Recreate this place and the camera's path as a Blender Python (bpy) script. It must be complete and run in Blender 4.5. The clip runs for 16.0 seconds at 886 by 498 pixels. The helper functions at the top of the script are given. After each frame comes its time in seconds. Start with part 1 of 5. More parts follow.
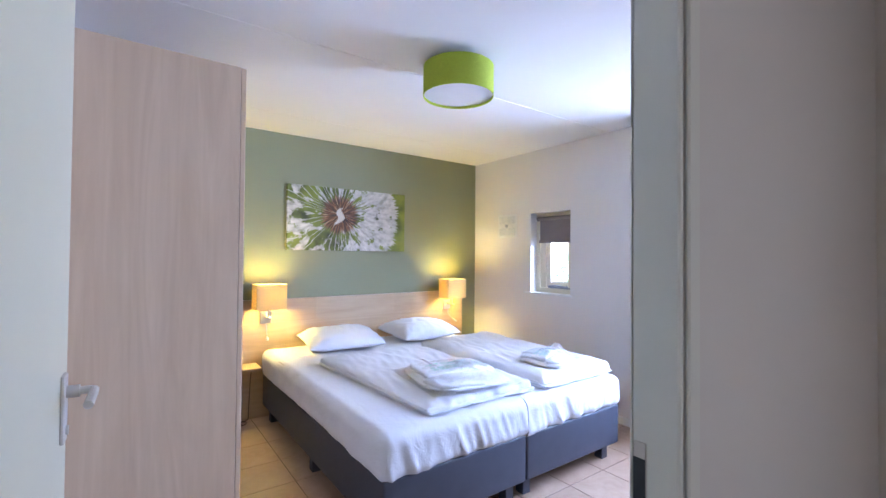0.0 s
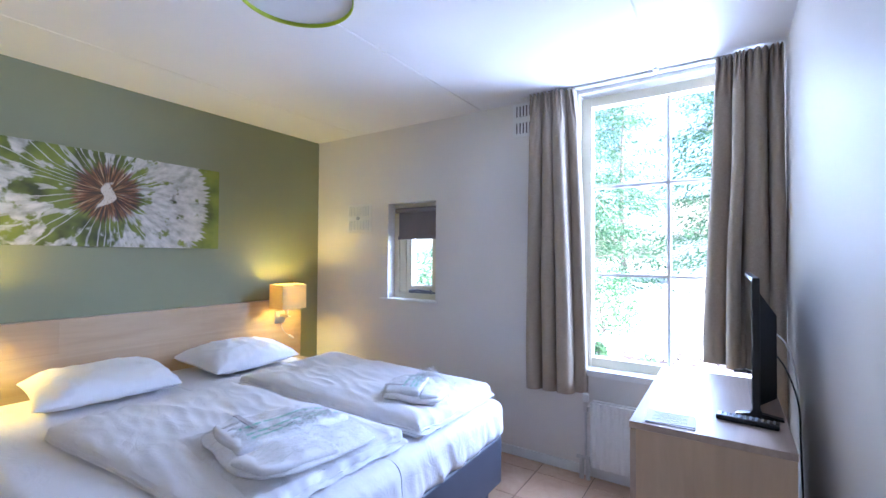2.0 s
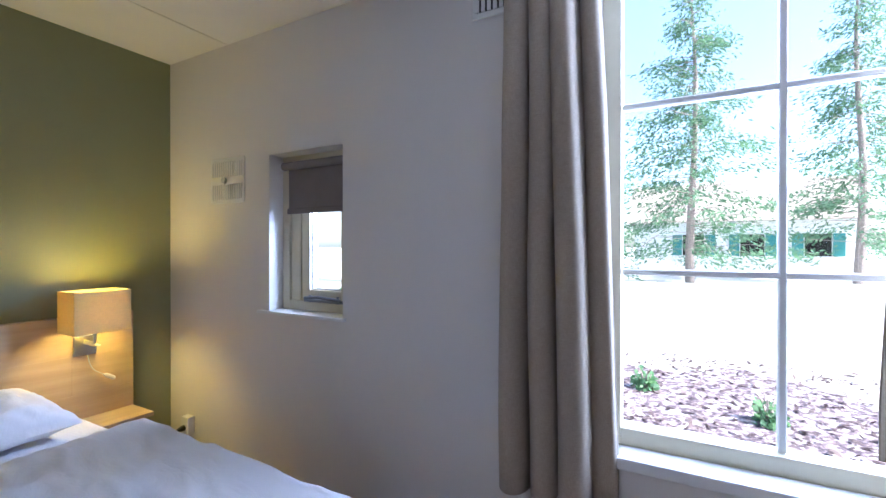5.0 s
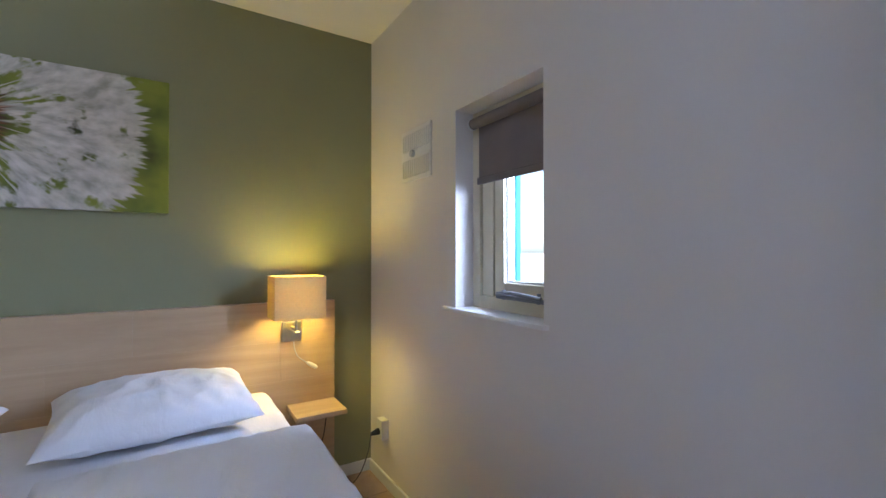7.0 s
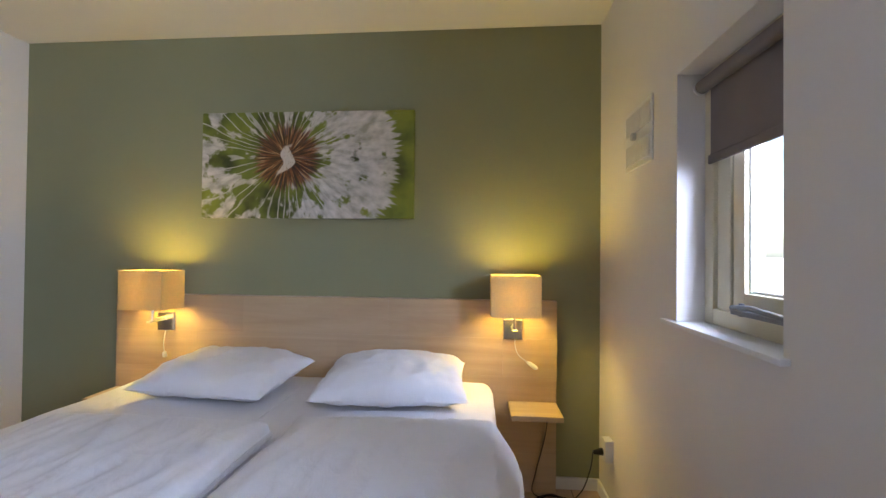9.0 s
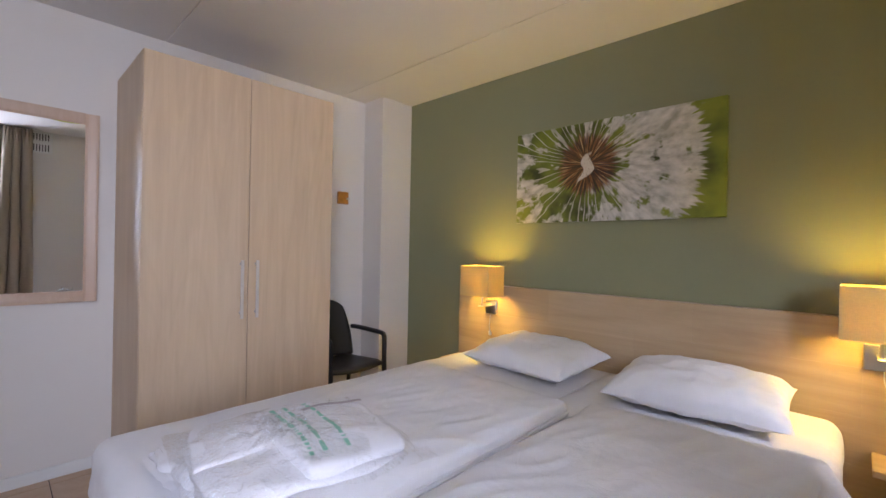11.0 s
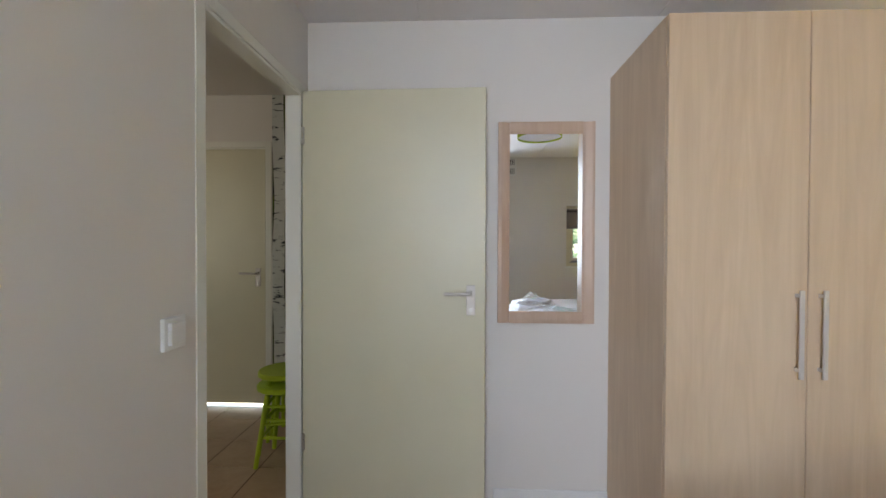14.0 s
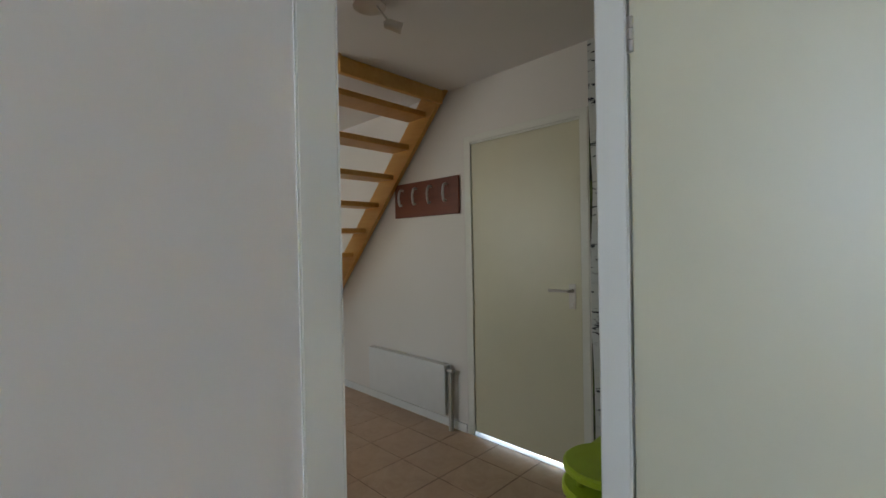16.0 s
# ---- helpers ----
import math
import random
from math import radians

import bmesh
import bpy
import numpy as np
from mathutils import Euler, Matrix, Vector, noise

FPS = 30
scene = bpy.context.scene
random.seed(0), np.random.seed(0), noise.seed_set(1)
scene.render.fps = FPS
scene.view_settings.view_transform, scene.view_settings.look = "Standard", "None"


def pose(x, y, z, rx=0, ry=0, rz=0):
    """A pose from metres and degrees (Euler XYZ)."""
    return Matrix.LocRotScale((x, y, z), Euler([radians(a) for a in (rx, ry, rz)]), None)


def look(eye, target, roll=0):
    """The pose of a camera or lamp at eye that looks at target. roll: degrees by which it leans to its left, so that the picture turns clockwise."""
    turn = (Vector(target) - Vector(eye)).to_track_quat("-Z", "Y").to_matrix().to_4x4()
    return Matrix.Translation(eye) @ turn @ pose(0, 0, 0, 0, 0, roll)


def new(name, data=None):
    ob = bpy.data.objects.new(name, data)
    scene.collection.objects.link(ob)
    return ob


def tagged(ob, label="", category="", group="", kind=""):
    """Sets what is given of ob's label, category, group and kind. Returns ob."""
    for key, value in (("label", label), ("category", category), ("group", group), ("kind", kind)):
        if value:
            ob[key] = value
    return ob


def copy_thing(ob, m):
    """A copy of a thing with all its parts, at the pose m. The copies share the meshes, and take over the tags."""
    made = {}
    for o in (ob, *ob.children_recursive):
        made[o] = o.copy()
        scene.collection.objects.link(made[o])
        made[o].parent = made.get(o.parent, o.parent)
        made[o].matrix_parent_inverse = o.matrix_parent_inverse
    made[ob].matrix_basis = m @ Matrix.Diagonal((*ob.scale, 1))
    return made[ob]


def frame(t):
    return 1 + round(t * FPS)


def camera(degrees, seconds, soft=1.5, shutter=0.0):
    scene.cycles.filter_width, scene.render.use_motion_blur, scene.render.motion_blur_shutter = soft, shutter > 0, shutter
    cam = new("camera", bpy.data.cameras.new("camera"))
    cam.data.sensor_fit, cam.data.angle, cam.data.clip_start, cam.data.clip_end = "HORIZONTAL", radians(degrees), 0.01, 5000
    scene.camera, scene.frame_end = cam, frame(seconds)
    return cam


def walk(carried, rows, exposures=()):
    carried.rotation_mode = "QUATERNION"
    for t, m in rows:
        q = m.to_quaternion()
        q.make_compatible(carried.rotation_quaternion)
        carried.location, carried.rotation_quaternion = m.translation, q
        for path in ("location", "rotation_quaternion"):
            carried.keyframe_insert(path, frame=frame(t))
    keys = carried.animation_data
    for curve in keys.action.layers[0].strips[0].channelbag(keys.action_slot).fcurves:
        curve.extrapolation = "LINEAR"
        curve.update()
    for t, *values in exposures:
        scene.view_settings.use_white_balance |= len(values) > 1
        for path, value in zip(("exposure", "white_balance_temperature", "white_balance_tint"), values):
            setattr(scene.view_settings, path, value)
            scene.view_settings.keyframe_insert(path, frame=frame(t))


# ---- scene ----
cam = camera(91.5, 16.0)
PATH = [
    (0, (0.235, -0.383, 1.358), (1.408, 1.237, 1.39), 0.5),
    (0.5, (0.344, -0.189, 1.374), (1.647, 1.328, 1.404), 0.6),
    (1, (0.461, -0.020, 1.362), (1.904, 1.364, 1.394), 0.5),
    (1.5, (0.586, 0.105, 1.364), (2.133, 1.372, 1.396), 0.4),
    (2, (0.736, 0.247, 1.351), (2.405, 1.347, 1.387), 0.4),
    (2.5, (0.904, 0.378, 1.349), (2.686, 1.284, 1.387), 0.3),
    (3, (1.116, 0.488, 1.343), (2.979, 1.214, 1.377), 0.2),
    (3.2, (1.219, 0.526, 1.348), (3.094, 1.223, 1.379), 0.1),
    (5.3, (2.117, 0.861, 1.311), (3.796, 1.948, 1.304), -0.1),
    (5.5, (2.186, 0.904, 1.291), (3.799, 2.086, 1.29), -0.2),
    (6, (2.317, 1.031, 1.242), (3.799, 2.374, 1.259), -0.3),
    (6.5, (2.443, 1.12, 1.239), (3.74, 2.643, 1.254), -0.1),
    (7, (2.546, 1.185, 1.222), (3.605, 2.882, 1.241), 0.0),
    (7.5, (2.643, 1.222, 1.21), (3.43, 3.061, 1.234), 0.1),
    (8, (2.712, 1.224, 1.197), (3.204, 3.162, 1.227), 0.3),
    (8.2, (2.74, 1.214, 1.198), (3.124, 3.176, 1.224), 0.3),
    (10.3, (3.01, 1.135, 1.229), (1.963, 2.839, 1.238), 1.2),
    (10.5, (3.0, 1.092, 1.223), (1.861, 2.736, 1.229), 1.2),
    (11, (2.979, 1.051, 1.222), (1.594, 2.494, 1.22), 1.1),
    (11.5, (2.943, 1.012, 1.224), (1.37, 2.248, 1.217), 1.0),
    (12, (2.881, 0.952, 1.227), (1.158, 1.967, 1.215), 0.9),
    (12.5, (2.786, 0.91, 1.235), (0.949, 1.7, 1.217), 0.8),
    (13, (2.62, 0.854, 1.267), (0.688, 1.371, 1.241), 0.7),
    (13.5, (2.429, 0.829, 1.293), (0.443, 1.066, 1.264), 0.5),
    (14, (2.18, 0.788, 1.299), (0.182, 0.7, 1.273), 0.2),
    (14.5, (1.911, 0.703, 1.303), (-0.052, 0.325, 1.283), -0.1),
    (15, (1.634, 0.63, 1.315), (-0.229, -0.095, 1.294), -0.4),
    (15.5, (1.37, 0.534, 1.319), (-0.328, -0.524, 1.306), -0.4),
    (16, (1.141, 0.408, 1.336), (-0.28, -0.999, 1.318), -1.1),
]
walk(cam, [(t, look(eye, target, roll)) for t, eye, target, roll in PATH],
     [(0, 3.13, 5480, 17), (1.5, 2.8, 5420, 16), (3.2, 2.4, 5350, 13), (5.3, 2.05, 5650, 14), (8.2, 2.08, 6050, 14), (10.5, 2.05, 7200, 19), (12.5, 2.15, 7600, 14), (13.5, 2.25, 7900, 11), (14.5, 2.35, 7150, 5), (16, 2.4, 6600, 4)])
# ==== build ====
cam.data.dof.use_dof = False

# ---- world, sun and large lights ----
SUN_EL, SUN_AZ = radians(48), radians(-172)
world = bpy.data.worlds.new("world")
scene.world = world
world.use_nodes = True
wn = world.node_tree
sky = wn.nodes.new("ShaderNodeTexSky")
sky.sky_type, sky.sun_disc, sky.sun_elevation, sky.sun_rotation = "NISHITA", False, SUN_EL, SUN_AZ
sky.dust_density = 2.0
wn.nodes["Background"].inputs["Strength"].default_value = 0.15
wn.links.new(sky.outputs[0], wn.nodes["Background"].inputs["Color"])


def lamp(name, kind, m, power, color, **more):
    data = bpy.data.lights.new(name, kind)
    data.energy, data.color = power, color
    for key, value in more.items():
        if key == "shape":
            data.shape = value
        elif key == "size":
            data.size = value
        elif key == "size_y":
            data.size_y = value
        elif key == "radius":
            data.shadow_soft_size = value
        elif key == "angle":
            data.angle = value
    ob = new(name, data)
    ob.matrix_world = m
    return ob


sun_dir = Vector((math.sin(SUN_AZ) * math.cos(SUN_EL), math.cos(SUN_AZ) * math.cos(SUN_EL), math.sin(SUN_EL)))
lamp("sun", "SUN", look(sun_dir * 30, (0, 0, 0)), 5.0, (1.0, 0.95, 0.87), angle=radians(0.6))
DAY = (0.58, 0.70, 1.0)
lamp("daylight_window", "AREA", look((4.02, 0.20, 1.62), (1.2, 1.8, 0.5)), 39, DAY, shape="RECTANGLE", size=1.1, size_y=1.8)
lamp("daylight_small_window", "AREA", look((4.15, 1.75, 1.75), (3.55, 2.5, 1.15)), 42, DAY, shape="RECTANGLE", size=0.7, size_y=0.8)
# fill lamp added out of view on the east side to brighten the hall
lamp("fill_hall", "AREA", look((2.19, -3.2, 1.5), (0.0, -3.2, 1.3)), 3.0, (0.92, 0.95, 0.95), shape="RECTANGLE", size=0.9, size_y=1.3)
WARM = (1.0, 0.77, 0.12)
lamp("bulb_light_a", "POINT", pose(1.165, 3.325, 1.014), 2.4, WARM, radius=0.075)
lamp("bulb_light_b", "POINT", pose(3.05, 3.325, 1.014), 2.4, WARM, radius=0.075)


# ---- materials ----
def material(name):
    m = bpy.data.materials.new(name)
    m.use_nodes = True
    nt = m.node_tree
    return m, nt, nt.nodes["Principled BSDF"]


def ramp(nt, stops, src):
    r = nt.nodes.new("ShaderNodeValToRGB")
    e = r.color_ramp.elements
    while len(e) < len(stops):
        e.new(0.5)
    for i, (p, c) in enumerate(stops):
        e[i].position, e[i].color = p, (*c, 1)
    nt.links.new(src, r.inputs[0])
    return r.outputs[0]


def noise_tex(nt, scale, detail=4.0, rough=0.55, stretch=None, coord="Object", dist=0.0):
    t = nt.nodes.new("ShaderNodeTexNoise")
    t.inputs["Scale"].default_value, t.inputs["Detail"].default_value = scale, detail
    t.inputs["Roughness"].default_value, t.inputs["Distortion"].default_value = rough, dist
    c = nt.nodes.new("ShaderNodeTexCoord")
    src = c.outputs[coord]
    if stretch:
        mp = nt.nodes.new("ShaderNodeMapping")
        mp.inputs["Scale"].default_value = stretch
        nt.links.new(src, mp.inputs[0])
        src = mp.outputs[0]
    nt.links.new(src, t.inputs["Vector"])
    return t.outputs["Fac"]


def bump(nt, b, height, strength, distance):
    n = nt.nodes.new("ShaderNodeBump")
    n.inputs["Strength"].default_value, n.inputs["Distance"].default_value = strength, distance
    nt.links.new(height, n.inputs["Height"])
    nt.links.new(n.outputs[0], b.inputs["Normal"])
    return n


def mixc(nt, fac, a, b, kind="MIX"):
    n = nt.nodes.new("ShaderNodeMix")
    n.data_type, n.blend_type = "RGBA", kind
    for sock, v in ((n.inputs["Factor"], fac), (n.inputs["A"], a), (n.inputs["B"], b)):
        if isinstance(v, (int, float)):
            sock.default_value = v
        elif isinstance(v, tuple):
            sock.default_value = (*v, 1)
        else:
            nt.links.new(v, sock)
    return n.outputs["Result"]


def calc(nt, op, a, b=0.0, c=0.0):
    n = nt.nodes.new("ShaderNodeMath")
    n.operation = op
    for i, v in enumerate((a, b, c)):
        if isinstance(v, (int, float)):
            n.inputs[i].default_value = v
        else:
            nt.links.new(v, n.inputs[i])
    return n.outputs[0]


def plain(name, color, rough=0.5, metal=0.0, vary=0.06, scale=12.0, bumps=0.0, bscale=60.0, spec=0.5):
    m, nt, b = material(name)
    f = noise_tex(nt, scale)
    lo = tuple(c * (1 - vary) for c in color)
    hi = tuple(min(1, c * (1 + vary)) for c in color)
    nt.links.new(ramp(nt, [(0.3, lo), (0.7, hi)], f), b.inputs["Base Color"])
    b.inputs["Roughness"].default_value, b.inputs["Metallic"].default_value = rough, metal
    b.inputs["Specular IOR Level"].default_value = spec
    if bumps:
        bump(nt, b, noise_tex(nt, bscale, 3), bumps, 0.002)
    return m


def paint_wall(name, color, vary=0.03):
    m, nt, b = material(name)
    big = noise_tex(nt, 1.6, 3)
    lo = tuple(c * (1 - vary) for c in color)
    nt.links.new(ramp(nt, [(0.3, lo), (0.7, color)], big), b.inputs["Base Color"])
    b.inputs["Roughness"].default_value = 0.55
    b.inputs["Specular IOR Level"].default_value = 0.35
    fine = noise_tex(nt, 170, 4)
    mid = noise_tex(nt, 26, 3)
    h = calc(nt, "ADD", calc(nt, "MULTIPLY", fine, 0.6), mid)
    bump(nt, b, h, 0.13, 0.002)
    return m


def wood(name, axis, dark, light, rough=0.36, scale=1.0, planks=False):
    """Pale laminate with a grain along the axis 0, 1 or 2."""
    m, nt, b = material(name)
    s1, s2, s3 = [8.0] * 3, [70.0] * 3, [1.6] * 3
    s1[axis], s2[axis], s3[axis] = 0.7, 2.2, 0.5
    g = noise_tex(nt, scale, 5, 0.6, tuple(s1), dist=1.6)
    f = noise_tex(nt, scale, 3, 0.6, tuple(s2))
    big = noise_tex(nt, 1.0, 2, 0.5, tuple(s3))
    c = ramp(nt, [(0.28, dark), (0.5, tuple((p + q) / 2 for p, q in zip(dark, light))), (0.72, light)], g)
    c = mixc(nt, calc(nt, "MULTIPLY", f, 0.26), c, tuple(x * 0.72 for x in dark), "MIX")
    c = mixc(nt, calc(nt, "MULTIPLY", big, 0.22), c, tuple(min(1, x * 1.15) for x in light))
    cat = noise_tex(nt, scale, 2, 0.45, tuple(0.30 if i == axis else 3.2 for i in range(3)), dist=0.5)
    cat = calc(nt, "SINE", calc(nt, "MULTIPLY", cat, 95.0))
    c = mixc(nt, calc(nt, "MULTIPLY", calc(nt, "MAXIMUM", cat, 0.0), 0.10), c, tuple(x * 0.80 for x in dark))
    if planks:
        oi = nt.nodes.new("ShaderNodeObjectInfo")
        tone = ramp(nt, [(0.0, (0.86, 0.84, 0.82)), (1.0, (1.0, 1.0, 1.0))], oi.outputs["Random"])
        c = mixc(nt, 1.0, c, tone, "MULTIPLY")
    nt.links.new(c, b.inputs["Base Color"])
    b.inputs["Roughness"].default_value = rough
    bump(nt, b, f, 0.12, 0.001)
    return m


M = {}
M["wall"] = paint_wall("wall_paint_white", (0.74, 0.71, 0.67))
M["green"] = paint_wall("wall_paint_sage", (0.275, 0.285, 0.165), 0.06)
M["ceil"] = paint_wall("ceiling_paint", (0.80, 0.78, 0.77))
M["trim"] = plain("trim_white", (0.74, 0.75, 0.74), 0.4, vary=0.02)
M["stay"] = plain("stay_dull_metal", (0.17, 0.18, 0.20), 0.4, 0.5)
M["cream"] = plain("frame_cream", (0.66, 0.61, 0.44), 0.38, vary=0.03)
M["leaf"] = plain("door_cream", (0.62, 0.59, 0.44), 0.38, vary=0.03, scale=2.0, bumps=0.06)
M["steel"] = plain("door_frame_grey_white", (0.74, 0.74, 0.68), 0.35, vary=0.01, scale=3.0)
M["oakz"] = wood("oak_upright", 2, (0.54, 0.385, 0.255), (0.69, 0.53, 0.370), 0.40)
M["oakx"] = wood("oak_lengthwise", 0, (0.49, 0.345, 0.205), (0.65, 0.49, 0.31), planks=True)
M["oakx2"] = wood("oak_top", 0, (0.42, 0.31, 0.24), (0.60, 0.49, 0.40))
M["mirrorwood"] = wood("mirror_wood", 2, (0.50, 0.34, 0.24), (0.62, 0.46, 0.35))
M["anthracite"] = plain("leatherette_grey", (0.055, 0.062, 0.085), 0.5, vary=0.08, bumps=0.3, bscale=220)
M["black"] = plain("black_plastic", (0.010, 0.010, 0.012), 0.35, bumps=0.1, bscale=200)
M["blackchair"] = plain("chair_black_plastic", (0.012, 0.012, 0.013), 0.38, bumps=0.15, bscale=160)
M["whiteplastic"] = plain("white_plastic", (0.75, 0.75, 0.73), 0.35, vary=0.02)
M["satin"] = plain("satin_aluminium", (0.60, 0.56, 0.52), 0.45, 0.35, vary=0.03)
# near-black that stands for shade inside the strike plate's holes
M["dark"] = plain("hole_shade_dark", (0.02, 0.022, 0.03), 0.6)
M["chrome"] = plain("brushed_steel", (0.62, 0.60, 0.57), 0.28, 1.0, vary=0.03)
M["rad"] = plain("radiator_white", (0.70, 0.71, 0.70), 0.35, vary=0.02)
M["copper"] = plain("painted_pipe", (0.55, 0.55, 0.53), 0.35, vary=0.05)
M["blind"] = plain("blind_taupe", (0.19, 0.165, 0.165), 0.85, vary=0.05, bumps=0.25, bscale=400)
M["lime"] = plain("lime_paint", (0.42, 0.58, 0.03), 0.4, vary=0.05)
M["stairwood"] = wood("stair_pine", 1, (0.64, 0.30, 0.06), (0.76, 0.45, 0.14))
M["rack"] = wood("rack_wood", 1, (0.12, 0.025, 0.012), (0.20, 0.05, 0.02))
M["paper"] = plain("paper_white", (0.78, 0.78, 0.78), 0.6, vary=0.02)
M["ink"] = plain("print_grey", (0.42, 0.45, 0.5), 0.6)
M["greenprint"] = plain("print_green", (0.20, 0.50, 0.37), 0.5, vary=0.1)
M["greyband"] = plain("towel_grey_band", (0.40, 0.37, 0.38), 0.9)
M["thermo"] = plain("amber_wood", (0.45, 0.19, 0.03), 0.4, vary=0.2, scale=40)
M["teal"] = plain("teal_paint", (0.03, 0.20, 0.20), 0.5)
M["grout"] = plain("grout_grey_brown", (0.13, 0.10, 0.08), 0.9, vary=0.2, scale=30)
M["brick"] = plain("outer_wall_brick", (0.30, 0.16, 0.10), 0.9, vary=0.3, scale=9)


def cloth_white():
    m, nt, b = material("cotton_white")
    f = noise_tex(nt, 3, 3)
    nt.links.new(ramp(nt, [(0.3, (0.71, 0.71, 0.735)), (0.7, (0.775, 0.775, 0.795))], f), b.inputs["Base Color"])
    b.inputs["Roughness"].default_value = 0.85
    b.inputs["Sheen Weight"].default_value = 0.08
    w = noise_tex(nt, 4.0, 3, 0.45, dist=1.2)
    s = noise_tex(nt, 1.0, 3, 0.4, (2.5, 12, 2.5), dist=1.2)
    k = noise_tex(nt, 9.0, 4, 0.55, (1, 0.6, 1), dist=0.9)
    k = calc(nt, "ABSOLUTE", calc(nt, "SUBTRACT", k, 0.5))
    e = calc(nt, "ABSOLUTE", calc(nt, "SUBTRACT", noise_tex(nt, 26.0, 3, 0.5, (1, 0.5, 1), dist=0.5), 0.5))
    h = calc(nt, "ADD", calc(nt, "MULTIPLY", w, 1.0), calc(nt, "MULTIPLY", s, 0.5))
    h = calc(nt, "ADD", h, calc(nt, "ADD", calc(nt, "MULTIPLY", k, 1.6), calc(nt, "MULTIPLY", e, 0.35)))
    bump(nt, b, h, 0.32, 0.010)
    return m


def curtain_cloth():
    m, nt, b = material("curtain_linen_taupe")
    a = noise_tex(nt, 1.0, 3, 0.6, (700, 700, 60))
    c = noise_tex(nt, 1.0, 3, 0.6, (60, 60, 700))
    t = calc(nt, "MULTIPLY", calc(nt, "ADD", a, c), 0.5)
    nt.links.new(ramp(nt, [(0.35, (0.275, 0.220, 0.160)), (0.65, (0.41, 0.338, 0.25))], t), b.inputs["Base Color"])
    b.inputs["Roughness"].default_value = 0.9
    b.inputs["Sheen Weight"].default_value = 0.15
    bump(nt, b, t, 0.3, 0.001)
    return m


def shade_cloth(name, color, glow):
    """Woven lamp shade: partly see-through to the bulb's light."""
    m, nt, b = material(name)
    a = noise_tex(nt, 1.0, 3, 0.6, (50, 50, 500))
    c = noise_tex(nt, 1.0, 3, 0.6, (500, 500, 50))
    t = calc(nt, "MULTIPLY", calc(nt, "ADD", a, c), 0.5)
    col = ramp(nt, [(0.35, tuple(x * 0.82 for x in color)), (0.65, color)], t)
    nt.links.new(col, b.inputs["Base Color"])
    b.inputs["Roughness"].default_value = 0.85
    tr = nt.nodes.new("ShaderNodeBsdfTranslucent")
    nt.links.new(col, tr.inputs["Color"])
    mx = nt.nodes.new("ShaderNodeMixShader")
    mx.inputs[0].default_value = glow
    nt.links.new(b.outputs[0], mx.inputs[1])
    nt.links.new(tr.outputs[0], mx.inputs[2])
    nt.links.new(mx.outputs[0], nt.nodes["Material Output"].inputs[0])
    return m


def emitter(name, color, strength):
    m, nt, b = material(name)
    b.inputs["Emission Color"].default_value = (*color, 1)
    b.inputs["Emission Strength"].default_value = strength
    b.inputs["Base Color"].default_value = (*color, 1)
    return m


def glass(name, tint=(0.96, 0.98, 0.98)):
    m, nt, b = material(name)
    tr = nt.nodes.new("ShaderNodeBsdfTransparent")
    tr.inputs[0].default_value = (*tint, 1)
    gl = nt.nodes.new("ShaderNodeBsdfGlossy")
    gl.inputs["Roughness"].default_value = 0.01
    fr = nt.nodes.new("ShaderNodeLayerWeight")
    fr.inputs["Blend"].default_value = 0.5
    mx = nt.nodes.new("ShaderNodeMixShader")
    nt.links.new(calc(nt, "ADD", calc(nt, "MULTIPLY", calc(nt, "POWER", fr.outputs["Facing"], 5.0), 0.8), 0.02), mx.inputs[0])
    nt.links.new(tr.outputs[0], mx.inputs[1])
    nt.links.new(gl.outputs[0], mx.inputs[2])
    nt.links.new(mx.outputs[0], nt.nodes["Material Output"].inputs[0])
    return m


def crinkle_plastic():
    m, nt, b = material("clear_plastic_bag")
    tr = nt.nodes.new("ShaderNodeBsdfTransparent")
    gl = nt.nodes.new("ShaderNodeBsdfGlossy")
    gl.inputs["Roughness"].default_value = 0.07
    h = noise_tex(nt, 24, 3, 0.5, dist=2.5)
    bp = nt.nodes.new("ShaderNodeBump")
    bp.inputs["Strength"].default_value, bp.inputs["Distance"].default_value = 1.0, 0.02
    nt.links.new(h, bp.inputs["Height"])
    nt.links.new(bp.outputs[0], gl.inputs["Normal"])
    fr = nt.nodes.new("ShaderNodeLayerWeight")
    fr.inputs["Blend"].default_value = 0.5
    nt.links.new(bp.outputs[0], fr.inputs["Normal"])
    mx = nt.nodes.new("ShaderNodeMixShader")
    nt.links.new(calc(nt, "ADD", calc(nt, "MULTIPLY", calc(nt, "POWER", fr.outputs["Facing"], 4.0), 0.45), 0.14), mx.inputs[0])
    nt.links.new(tr.outputs[0], mx.inputs[1])
    nt.links.new(gl.outputs[0], mx.inputs[2])
    nt.links.new(mx.outputs[0], nt.nodes["Material Output"].inputs[0])
    return m


